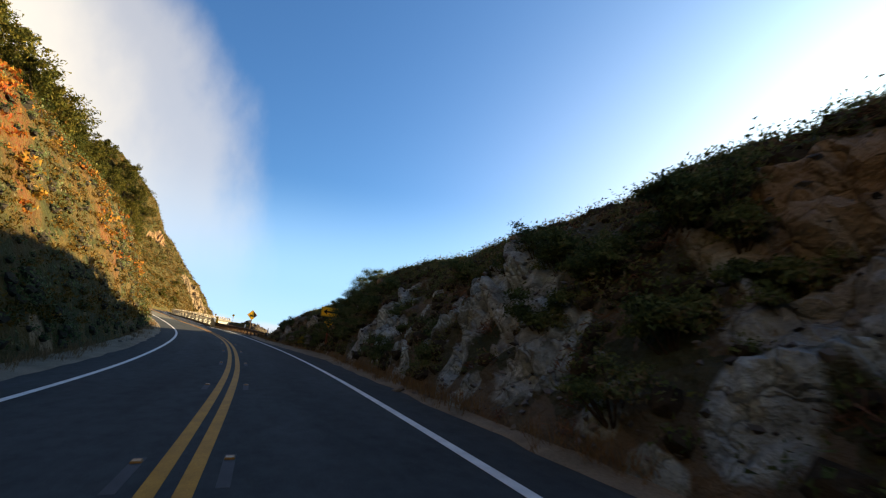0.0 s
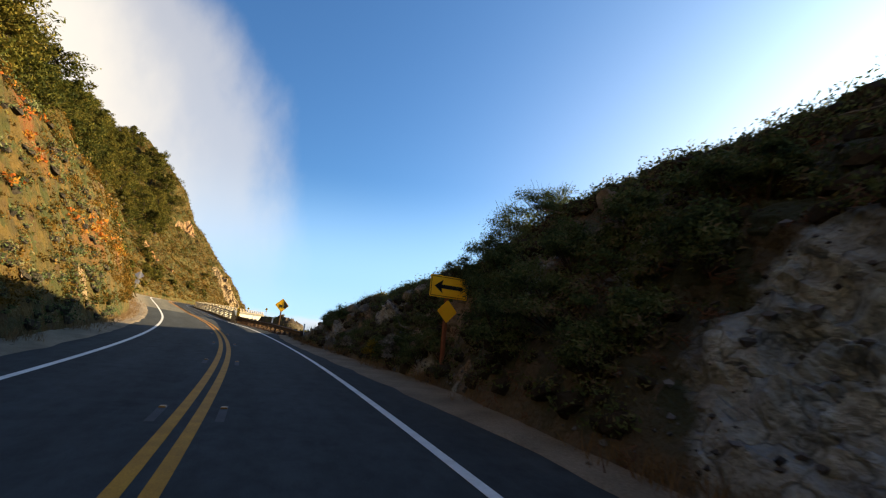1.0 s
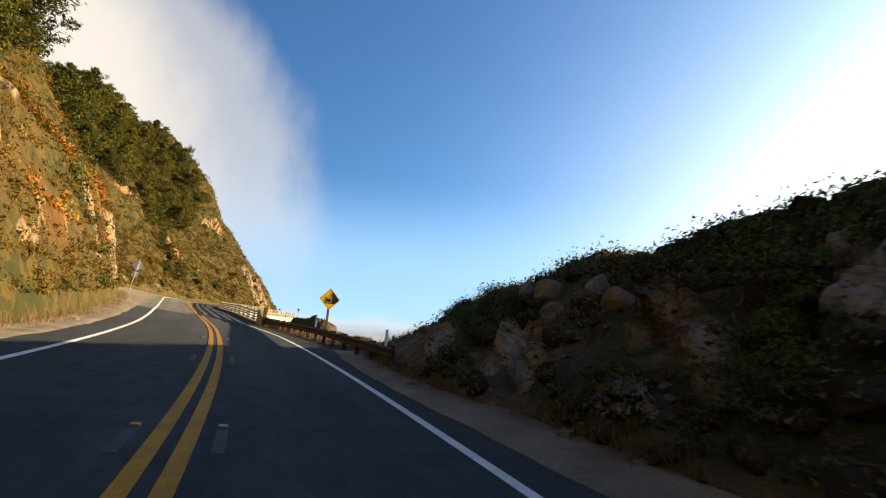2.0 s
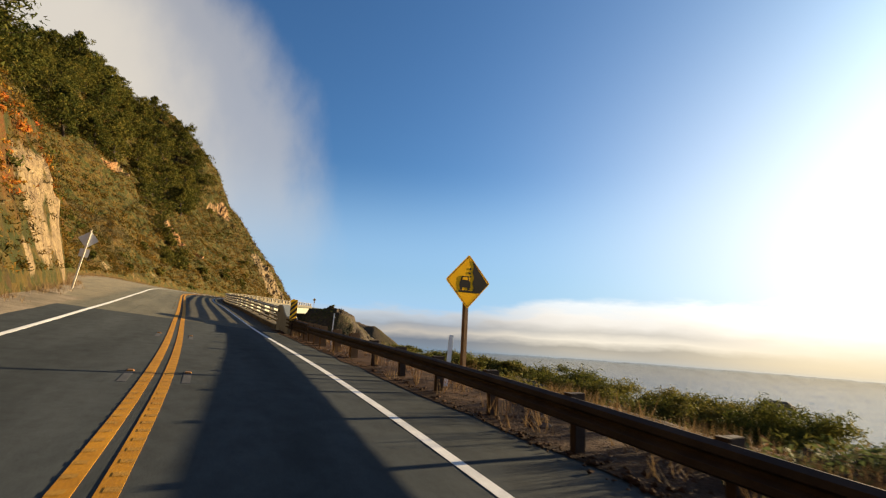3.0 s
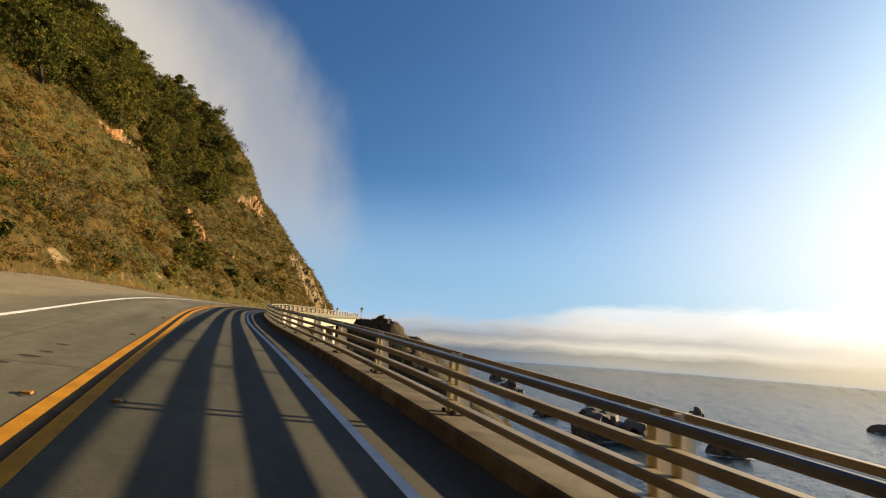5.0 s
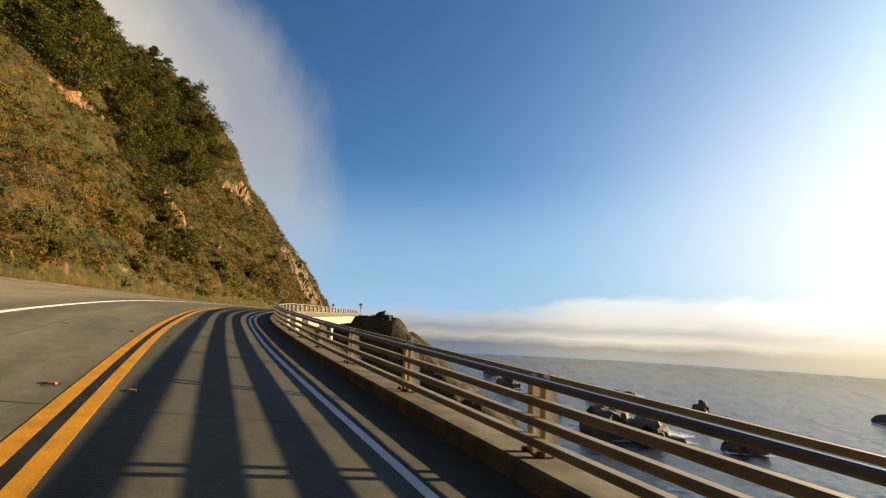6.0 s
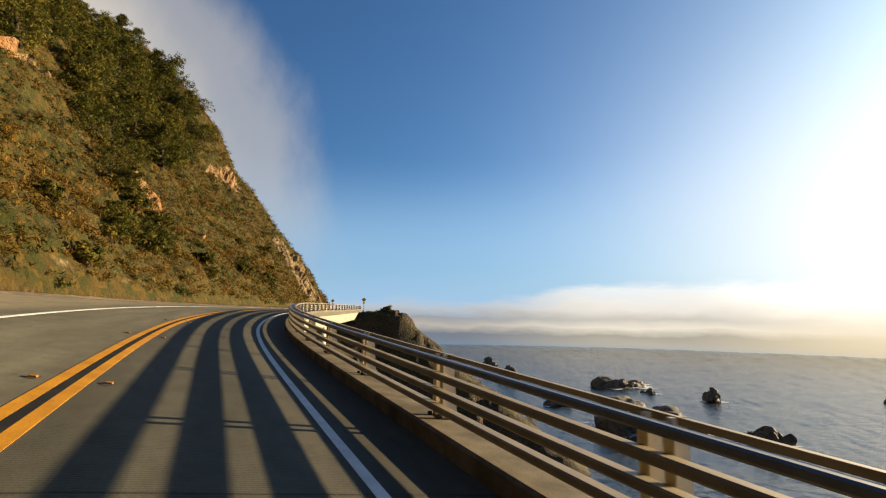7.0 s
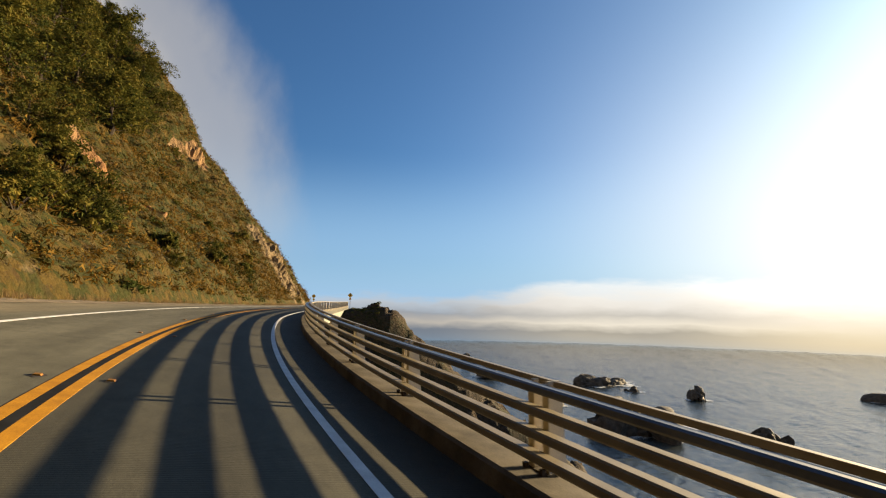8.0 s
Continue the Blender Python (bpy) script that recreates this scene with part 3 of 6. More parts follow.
def leaves_mesh(name, centres, sizes, normals, mat, aspect=0.5):
    """Many small leaf blades, each one a pointed blade: centre, half length, facing."""
    n = len(centres)
    rng = np.random.default_rng(len(centres))
    nrm = normals / np.linalg.norm(normals, axis=1)[:, None]
    u = np.cross(nrm, rng.normal(size=(n, 3)))
    u /= np.linalg.norm(u, axis=1)[:, None] + 1e-9
    w = np.cross(nrm, u)
    s = sizes[:, None]
    base = centres - u * s
    v = np.stack([base + w * s * aspect, base - w * s * aspect, centres + u * s + nrm * s * 0.15], 1).reshape(-1, 3)
    me = bpy.data.meshes.new(name)
    me.vertices.add(3 * n)
    me.vertices.foreach_set("co", v.ravel().astype(np.float32))
    me.loops.add(3 * n)
    me.loops.foreach_set("vertex_index", np.arange(3 * n, dtype=np.int32))
    me.polygons.add(n)
    me.polygons.foreach_set("loop_start", np.arange(0, 3 * n, 3, dtype=np.int32))
    me.update(calc_edges=True)
    me.materials.append(mat)
    return me


def clumps(rng, places, radii, per, leaf, flatness=0.75):
    """Leaf centres, sizes and facings for bushes at the places."""
    n = len(places)
    q = rng.normal(size=(n, per, 3))
    q /= np.linalg.norm(q, axis=2)[..., None]
    q[..., 2] = np.abs(q[..., 2]) * 1.0 - 0.15
    rad = rng.uniform(0.30, 1.04, size=(n, per, 1)) * (1 + 0.35 * np.sin(q[..., :1] * 5 + rng.uniform(0, 6, (n, 1, 1))) * np.sin(q[..., 1:2] * 6))
    off = q * rad * radii[:, None, None] * (1, 1, flatness)
    c = places[:, None] + off
    nr = q + rng.normal(scale=0.55, size=q.shape)
    sz = leaf * rng.uniform(0.6, 1.5, size=(n, per)) * np.sqrt(radii / radii.mean())[:, None]
    return c.reshape(-1, 3), sz.ravel(), nr.reshape(-1, 3)

# ---- the land ----
SEA_Z = -36.0
FOOT = np.array([(-60, -5.4), (60, -5.4), (72, -5.7), (84, -6.1), (93, -6.7), (98, -7.4), (104, -8.9), (110, -9.4), (130, -8.9), (150, -7.0), (165, -6.1), (183, -5.6), (200, -5.4), (262, -5.3), (270, -11), (280, -32), (296, -70), (318, -118), (340, -165)], float)
CREST = np.array([(-60, 5.5), (4, 5.3), (10, 5.2), (16, 5.2), (22, 5.5), (26, 5.6), (29, 5.3), (32, 4.5), (34, 4.0), (37, 3.9), (40, 3.7), (43, 3.28), (46, 3.05), (49, 2.6), (52, 1.5), (55, 0.7), (58, 0.0), (61, -0.3), (64, -0.4)], float)
CRESTLAT = np.array([(-60, 9.4), (20, 9.3), (27, 8.9), (32, 8.3), (36, 8.0), (66, 8.2)], float)
BANKFOOT = np.array([(-60, 4.35), (10, 4.45), (20, 4.8), (26, 5.2), (30, 5.55), (33, 5.5), (36, 5.3), (43, 5.1), (46, 4.6), (48.5, 4.6), (52, 5.0), (55, 5.6), (66, 6.8)], float)


def foot(s):
    return np.interp(s, FOOT[:, 0], FOOT[:, 1])


def hill_h(s, d):
    """Height of the inland hillside over the road, d metres inland of its foot."""
    near = 1 - smooth(98, 113, s)
    cut = (1.15 * np.minimum(d, 3.2) - 0.26 * np.clip(d - 3.2, 0, 18)) * near
    spur = (0.75 * np.minimum(d, 3.8) + 0.85 * np.clip(d - 5.2, 0, 6.5) - 0.25 * np.maximum(d - 16, 0)) * smooth(80, 99, s) * near
    nose = (3.9 * smooth(1.5, 10, d) + 2.4 * smooth(12, 34, d) + 5.0 * smooth(25, 40, d)) * smooth(222, 250, s)
    # the slope eases off above the wood
    brow = np.interp(s, [60, 110, 130, 150, 165, 180, 200, 220, 240, 262], [50, 47, 40, 32, 34, 46, 56, 61, 52, 57])
    return 1.14 * d - 0.95 * np.maximum(d - brow, 0) + cut + spur + nose + 1.3 * (1 - np.exp(-d / 1.2))


def hill_points(s, d):
    """The inland hillside's surface: places, and how rocky and how red it is."""
    base = at(s, foot(s) - d, hill_h(s, d))
    n = np.array([0.62, -0.1, 0.78])
    grow = smooth(0.0, 3.0, d)
    big = fbm(base / 26.0, 3) * 3.2 * smooth(2, 25, d) - np.abs(vnoise(np.stack([s / 7.0 + d / 30, d / 60, 0 * s], -1))) * 2.2 * smooth(3, 12, d) * smooth(80, 120, s)
    mid = fbm(base / 5.0 + 40, 4) * (1.0 + 0.7 * smooth(105, 130, s)) * grow
    rock = smooth(0.33, 0.5, fbm(base / 6.0 + 90, 4) + 0.14 * np.exp(-d / 1.6) - 0.04) * (1 - 0.9 * smooth(82, 96, s))
    rock = np.maximum(rock, 0.9 * smooth(0.12, 0.34, fbm(base / 1.8 + 50, 3)) * np.exp(-((s - 62) / 12.0) ** 2 - ((d - 2.2) / 2.6) ** 2))
    for s0, d0, ws, wd, gain in ((172, 15.5, 1.0, 1.0, 0.9), (240, 24.5, 5.0, 2.6, 1.6), (234, 26.0, 2.6, 1.6, 1.3), (245, 21, 2.4, 1.6, 1.0), (239, 4.5, 4.0, 3.6, 2.0), (243, 8.5, 4.5, 4.0, 2.0), (247, 5.0, 5.0, 5.0, 2.0), (235, 3.0, 2.5, 3.5, 1.6),
                                 (148, 0.8, 2.4, 0.7, 0.75), (155, 0.8, 2.4, 0.7, 0.75), (139, 0.6, 1.6, 0.6, 0.7), (128, 0.8, 3.5, 0.9, 0.75), (76, 2.0, 3.5, 2.2, 1.1), (88, 1.4, 4.0, 1.4, 1.2), (94, 1.3, 3.6, 1.6, 1.4)):
        w = fbm(base / 2.2 + s0, 3) * 0.9
        rock = np.maximum(rock, np.exp(-((s - s0) / ws) ** 2 - ((d - d0) / wd) ** 2) * gain + w * 0.6 - 0.22)
    # ledges that break across the slope
    for s0, d0, s1, d1, wide in ((180, 14.6, 183.5, 11.8, 1.1), (181.5, 10.6, 184.5, 11.0, 0.9), (184.5, 10.8, 187.4, 8.0, 0.9), (163.5, 20.6, 169.5, 21.8, 0.8), (170, 22.4, 173, 21.4, 0.4)):
        k = np.clip(((s - s0) * (s1 - s0) + (d - d0) * (d1 - d0)) / ((s1 - s0) ** 2 + (d1 - d0) ** 2), 0, 1)
        off = np.hypot(s - s0 - k * (s1 - s0), d - d0 - k * (d1 - d0)) + fbm(base / 1.1 + s0, 3) * 0.8
        rock = np.maximum(rock, 1.5 * np.exp(-(off / wide) ** 2))
    rock = rock * (1 - 0.8 * (1 - smooth(66, 78, s)) * (fbm(base / 1.5 + 70, 2) < 0.12))
    rough = rock * (facets(base, (0.36, 0.36, 0.28), 0.9, 0.9) + facets(base, (0.95, 0.95, 0.6), 0.55, 0.5) - 0.25) * smooth(0.3, 2, d)
    p = base + n * (big + mid + rough)[..., None]
    scar = np.exp(-((s - 184) / 7) ** 2 - ((d - 10.5) / 5) ** 2) + np.exp(-((s - 166) / 5) ** 2 - ((d - 20.5) / 4) ** 2) + 0.45 * np.exp(-((s - 240) / 9) ** 2 - ((d - 25) / 6) ** 2)
    red = smooth(0.0, 0.2, fbm(base / (3.5, 3.5, 6.0) + 5, 4)) * smooth(0.3, 1.6, d) * (1 - smooth(14, 26, d)) * (1 - smooth(80, 110, s))
    red = np.maximum(red, smooth(0.0, 0.2, fbm(base / 4.0 + 15, 3)) * np.exp(-((s - 124) / 14) ** 2 - ((d - 6) / 5) ** 2))
    return p, np.clip(rock, 0, 1), np.clip(red, 0, 1), np.clip(scar, 0, 1)


def build_hill():
    ss = np.concatenate([np.arange(-60, 0, 1.5), np.arange(0, 130, 0.6), np.arange(130, 270, 0.55), np.arange(270, 336, 2.0)])
    dd = np.concatenate([np.arange(0, 12, 0.35), np.arange(12, 36, 0.55), np.arange(36, 45, 0.9), np.arange(45, 150, 2.5)])
    S, D = np.meshgrid(ss, dd, indexing="ij")
    p, rock, red, scar = hill_points(S, D)
    grid_mesh("hillside", p, M_HILL, {"rock": rock, "mat": red, "scar": scar}, "steep sunlit coastal hillside of scrub, red mats and bare rock", "hillside", smooth_it=False)


build_hill()


def bank_points(s, u):
    """The seaward bank: u from 0 at its foot by the road to 1 at the crest, on to 2 down its far side."""
    f, c = np.interp(s, BANKFOOT[:, 0], BANKFOOT[:, 1]), np.interp(s, CREST[:, 0], CREST[:, 1])
    wide = np.interp(s, CRESTLAT[:, 0], CRESTLAT[:, 1]) - f
    up = np.clip(u, 0, 1)
    lat = f + wide * up ** 1.15 + np.maximum(u - 1, 0) * 14
    h = np.where(u <= 1, c * (1 - (1 - up) ** 1.35), c - (u - 1) * (15 + c))
    h = h + np.where(u <= 0.02, -0.15, 0)
    base = at(s, lat, h)
    side = rights(np.ravel(s)).reshape(*np.shape(s), 2)
    n = np.concatenate([-0.62 * side, np.full((*np.shape(s), 1), 0.78)], -1)
    env = smooth(0.0, 0.18, u) * smooth(0.1, 1.2, c)
    rock = smooth(0.20, 0.42, fbm(base / (2.4, 2.4, 1.8) + 11, 4)) * (1 - 0.75 * smooth(0.5, 0.7, u))
    for s0, u0, ws, wu, gain in ((22.2, 0.20, 1.7, 0.26, 1.5), (20.6, 0.30, 1.4, 0.16, 1.1), (10.4, 0.36, 1.0, 0.34, 1.2), (12.6, 0.26, 0.9, 0.18, 0.9), (4.6, 0.08, 1.2, 0.07, 1.0), (7.6, 0.13, 1.0, 0.12, 1.1), (3.0, 0.12, 0.6, 0.08, 1.1), (2.9, 0.42, 1.0, 0.20, 1.5), (4.0, 0.52, 0.7, 0.07, 1.2), (2.3, 0.24, 0.5, 0.1, 1.0),
                                 (18.2, 0.20, 1.6, 0.20, 0.95), (15.6, 0.14, 1.2, 0.16, 0.9), (31.8, 0.36, 0.9, 0.26, 1.1), (36.5, 0.30, 1.0, 0.16, 0.8), (41.5, 0.40, 1.2, 0.2, 0.8), (47.5, 0.40, 0.9, 0.3, 0.9),
                                 (34.6, 0.34, 1.0, 0.16, 1.1), (33.2, 0.10, 1.4, 0.10, 0.9), (38.6, 0.46, 1.2, 0.16, 1.0), (28.0, 0.5, 1.0, 0.14, 0.9), (44.5, 0.3, 1.2, 0.2, 0.9)):
        rock = np.maximum(rock, np.exp(-((s - s0) / ws) ** 2 - ((u - u0) / wu) ** 2) * gain + fbm(base / 1.4 + s0, 3) * 0.55 - 0.1)
    rock = np.clip(rock * (1 - 0.75 * smooth(0.72, 0.95, u)) * (1 - 0.8 * np.exp(-((s - 51) / 2.6) ** 2)), 0, 1)
    rock = rock * (1 - 0.9 * np.exp(-((s - 6.8) / 1.7) ** 2 - ((u - 0.5) / 0.22) ** 2)) * (1 - 0.9 * np.exp(-((s - 27.0) / 1.9) ** 2 - ((u - 0.3) / 0.4) ** 2))
    warp = base + fbm(base / 1.6, 2)[..., None] * 0.35
    rough = rock * (facets(warp, (0.7, 0.7, 0.6), 0.60, 0.45) + facets(warp, (1.7, 1.7, 2.1), 0.46, 0.36) + facets(base, (3.4, 3.4, 4.0), 0.13, 0.10))
    soil = (fbm(base / 2.2 + 3, 4) * 0.42 + fbm(base / 9.0, 2) * 0.35) * (1 - 0.5 * smooth(0.7, 1.0, u))
    p = base + n * ((rough + soil) * env)[..., None]
    sand = np.maximum(np.exp(-((s - 51.5) / 4.0) ** 2 - (u / 0.8) ** 2), 0.8 * np.exp(-(u / 0.07) ** 2))
    brown = np.clip(smooth(-0.05, 0.3, fbm(base / 2.0 + 66, 3)) * (0.25 + 0.55 * smooth(26, 31, s)) + 0.5 * smooth(28, 33, s) + np.exp(-((s - 3.2) / 1.6) ** 2 - ((u - 0.5) / 0.22) ** 2), 0, 1)
    return p, rock, sand, brown


def build_bank():
    ss = np.concatenate([np.arange(-60, -6, 1.2), np.arange(-6, 66.2, 0.12)])
    uu = np.concatenate([np.linspace(0, 1, 96), np.linspace(1.04, 2.2, 14)])
    S, U = np.meshgrid(ss, uu, indexing="ij")
    p, rock, sand, brown = bank_points(S, U)
    q = p.copy()
    q[1:-1, 1:-1] = (p[1:-1, 1:-1] * 8 + p[:-2, 1:-1] + p[2:, 1:-1] + p[1:-1, :-2] + p[1:-1, 2:]) / 12
    p = q
    grid_mesh("roadside_bank", p, M_BANK, {"rock": rock, "mat": sand, "scar": brown}, "shaded rocky cut bank with dark scrub beside the road", "bank", smooth_it=False)


build_bank()


def land_h(s, lat):
    """Height over the road of the land under the road and bridge and down to the sea."""
    bridge = smooth(79, 90, s) * (1 - smooth(238, 249, s))
    head = smooth(238, 252, s)
    flat = -0.12 - 0.22 * smooth(4.2, 6.5, lat) - 0.5 * smooth(7, 13, lat) - np.maximum(lat - 13, 0) * 0.95
    under = -0.5 - np.maximum(lat + 9.6, 0) * 0.85
    top = np.interp(lat, [-12, 4, 8, 15.0, 18.0, 21.0, 25.0, 30.0, 36, 46, 78], [-0.3, -0.4, -0.6, -1.4, -3.2, -6.2, -10.2, -14.5, -19, -26, -50])
    land = flat * (1 - head) + top * head
    return land * (1 - bridge) + under * bridge


def coast_points(s, lat):
    base = at(s, lat, np.maximum(land_h(s, lat), -60))
    away = np.where(lat > 0, smooth(6.0, 12, lat), smooth(79, 90, s) * (1 - smooth(238, 249, s)) * smooth(-8, -3, lat))
    away = np.maximum(away, smooth(82, 90, s) * (1 - smooth(237, 245, s)) * smooth(-9, -4, lat))
    rock = smooth(-0.15, 0.2, fbm(base / 8.0 + 60, 4)) * np.maximum(smooth(78, 95, s), smooth(18, 26, lat))
    z = fbm(base / 7.0 + 21, 4) * 1.1 * away + rock * away * (facets(base, 0.16, 3.2, 1.6) + facets(base, 0.45, 1.3, 0.7))
    p = base.copy()
    p[..., 2] += z
    return p, rock


def build_coast():
    ss = np.concatenate([np.arange(-60, 40, 2.0), np.arange(40, 92, 0.5), np.arange(92, 230, 1.2), np.arange(230, 275, 0.7), np.arange(275, 336, 2.0)])
    ll = np.concatenate([np.arange(-10.5, 3.9, 1.2), np.arange(3.9, 16, 0.3), np.arange(16, 44, 0.8), np.arange(44, 78, 2.0)])
    S, L = np.meshgrid(ss, ll, indexing="ij")
    p, rock = coast_points(S, L)
    grid_mesh("ground", p, M_COAST, {"rock": rock}, "dry coastal ground falling away in cliffs to the sea", "ground")


build_coast()


def build_far_land():
    ss, ll = np.linspace(0, 1, 110), np.linspace(0, 1, 60)
    A, B = np.meshgrid(ss, ll, indexing="ij")
    x = -110 + 175 * A
    crest = np.interp(x, [-110, -40, -24, -12, 0, 12, 30, 50, 70], [14, 10, 7, 3, -6, -16, -30, -40, -46])
    y = 360 + 90 * B
    z = crest - np.abs(B - 0.35) * 95
    p = np.stack([x, y, z], -1)
    p += fbm(p / 16, 5)[..., None] * (2, 2, 4.0)
    grid_mesh("far_headland", p, M_COAST, {"rock": smooth(-0.2, 0.2, fbm(p / 20, 3))}, "distant dark headland sloping into the sea", "headland")


build_far_land()


def build_sea():
    """One sheet in rings, finest where the waves show."""
    rr = np.concatenate([[0.0, 30.0], 60 * 1.0085 ** np.arange(330), np.linspace(1000, 6000, 14)])
    aa = np.radians(np.concatenate([np.arange(-180, -6, 6.0), np.arange(-6, 58, 0.3), np.arange(58, 181, 6.0)[:-1], [180.0]]))
    R, A = np.meshgrid(rr, aa, indexing="ij")
    X, Y = -28 + R * np.sin(A), 115 + R * np.cos(A)
    k = np.maximum(0.45, R / 420.0)
    Q = np.stack([X * 0.75 + Y * 0.35, Y - 0.3 * X, 0 * X], -1)
    near = np.minimum(R / 60, 1) * (1 - smooth(600, 1000, R)) * smooth(-0.12, -0.08, A) * (1 - smooth(0.97, 1.01, A))
    ridge = 1 - np.abs(vnoise(Q / np.stack([8.0 * k, 5.0 * k, k], -1)))
    T = np.stack([X * 0.9 - Y * 0.5, Y * 0.9 + 0.55 * X, 0 * X], -1)
    cross = 1 - np.abs(vnoise(T / np.stack([6.5 * k, 4.5 * k, k], -1) + 31))
    small = vnoise(Q / np.stack([3.4 * k, 2.8 * k, k], -1) + 9)
    Z = SEA_Z + near * k * (0.46 * ridge ** 2 + 0.40 * cross ** 2 + 0.26 * small) + near * 0.25 * vnoise(Q / (34, 16, 1) + 4)
    grid_mesh("water", np.stack([X, Y, Z], -1), M_SEA, {}, "grey-blue ocean with low swell and sun glitter", "sea")


build_sea()


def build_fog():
    """A bank of fog lying on the sea some way out: one curved, glowing sheet."""
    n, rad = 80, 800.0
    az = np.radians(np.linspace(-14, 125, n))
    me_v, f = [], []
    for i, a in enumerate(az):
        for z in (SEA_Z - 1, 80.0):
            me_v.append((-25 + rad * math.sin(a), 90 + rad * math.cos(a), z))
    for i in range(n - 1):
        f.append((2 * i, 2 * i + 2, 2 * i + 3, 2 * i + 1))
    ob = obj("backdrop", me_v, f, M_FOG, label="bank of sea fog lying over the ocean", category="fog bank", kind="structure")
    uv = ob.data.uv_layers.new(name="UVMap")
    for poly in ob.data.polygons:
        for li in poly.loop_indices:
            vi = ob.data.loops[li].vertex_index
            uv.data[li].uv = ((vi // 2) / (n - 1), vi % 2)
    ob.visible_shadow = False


build_fog()

# ---- the road ----
sweep("road", [(-4.35, -0.25), (5.3, -0.25), (5.3, 0.0), (-0.0, 0.0), (-4.35, 0.0)], -60, 78.6, 1.0, M_ASPHALT, None, "dark smooth asphalt two-lane road surface", "road", "structure")
sweep("road_beyond", [(-4.35, -0.25), (4.05, -0.25), (4.05, 0.0), (-0.0, 0.0), (-4.35, 0.0)], 246.0, 335, 2.0, M_ASPHALT, None, "dark asphalt road beyond the bridge", "road", "structure")


def strip(name, s0, s1, lat_a, lat_b, mat, label, category, h=0.0, wob=0.25, n=14):
    """A thin uneven sheet of dirt beside the road between two edges."""
    ss = np.arange(s0, s1, 0.3)
    uu = np.linspace(0, 1, n)
    S, U = np.meshgrid(ss, uu, indexing="ij")
    a = lat_a(S) if callable(lat_a) else lat_a
    b = lat_b(S) if callable(lat_b) else lat_b
    w = fbm(np.stack([S / 1.3, 0 * S + 3, 0 * S], -1), 3) * wob * np.where(U < 0.5, 0.5, 1.0)
    L = a + (b - a) * U + w * np.where(U < 0.5, 1 - U, U)
    q = np.stack([S * 1.6, L * 2.2, 0 * S], -1)
    H = h + (0.03 + fbm(q, 3) * 0.04) * smooth(0, 0.12, U) + 0.10 * U * U - 0.10 * smooth(0.9, 1, U)
    return grid_mesh(name, at(S, L, H), mat, {}, label, category)


strip("dirt_shoulder", -30, 55.5, lambda s: np.interp(s, [-30, 15, 25, 31, 36, 42, 46, 52, 56], [4.0, 4.2, 4.45, 4.3, 4.05, 3.8, 3.65, 3.95, 4.4]), lambda s: np.interp(s, BANKFOOT[:, 0], BANKFOOT[:, 1]) + 0.45, M_DIRT, "pale dusty dirt shoulder beside the asphalt", "shoulder", 0.006)
strip("mulch_verge", 55.5, 80.5, lambda s: np.interp(s, [55, 58, 64, 80], [4.8, 4.6, 4.25, 4.2]), lambda s: np.interp(s, [55, 60, 80], [7.2, 7.6, 7.2]), M_MULCH, "coarse red-brown dirt under the guard rail", "verge", 0.012, 0.3, 18)
strip("dirt_shoulder_inland", -30, 84, -4.28, lambda s: np.interp(s, [-30, 60, 72, 84], [-6.0, -6.0, -6.8, -9.0]), M_DIRT, "pale dirt strip at the foot of the hillside", "shoulder", 0.006)
strip("dry_verge", 84.2, 246, lambda s: foot(s) + 0.9, lambda s: foot(s) - 0.8, M_DIRT, "strip of dirt and dry grass below the hillside", "verge", 0.02)
SLAB = (-8.7, 5.05)
bridge = thing("bridge", Matrix.Identity(4), "pale concrete curved coastal bridge with an open steel railing", "bridge")
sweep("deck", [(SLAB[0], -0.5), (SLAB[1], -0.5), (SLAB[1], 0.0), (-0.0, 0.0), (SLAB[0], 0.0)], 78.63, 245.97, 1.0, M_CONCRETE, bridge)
sweep("girder", [(-6.5, -2.6), (3.2, -2.6), (4.3, -0.5), (-7.6, -0.5)], 86.0, 244.5, 2.0, M_BARRIER, bridge, "cream concrete box girder")
sweep("curb", [(4.43, 0.0), (4.43, 0.21), (4.47, 0.25), (5.05, 0.27), (5.05, 0.0)], 81.7, 245.5, 1.0, M_CURB, bridge, "concrete curb under the railing")
for i, s in enumerate((118.0, 158.0, 196.0, 222.0, 236.0)):
    p = at(s, -1.6, -2.6)[0]
    bm = bmesh.new()
    bmesh.ops.create_cone(bm, cap_ends=True, segments=20, radius1=1.1, radius2=1.0, depth=22)
    bmesh.ops.translate(bm, verts=bm.verts[:], vec=(p[0], p[1], p[2] - 11))
    part("pier", bm, M_BARRIER, bridge)

# railing: four rails on paired posts
railing = thing("bridge_railing", Matrix.Identity(4), "four-rail steel bridge railing on paired pale posts", "railing")
for h0, h1, mat, lab in ((0.39, 0.485, M_RAIL, "tan steel rail"), (0.615, 0.71, M_RAIL, "tan steel rail"), (0.84, 0.935, M_RAIL, "tan steel rail"), (1.07, 1.16, M_TOPRAIL, "blue-grey steel top rail")):
    sweep("rail", [(4.65, h0), (4.81, h0), (4.83, h0 + 0.02), (4.83, h1 - 0.02), (4.81, h1), (4.65, h1), (4.63, h1 - 0.02), (4.63, h0 + 0.02)], 81.75, 245.4, 1.0, mat, railing, lab)
sweep("cap_rail", [(4.93, 1.15), (5.05, 1.15), (5.05, 1.21), (4.93, 1.21)], 81.75, 245.4, 1.0, M_RAIL, railing, "flat steel hand rail")

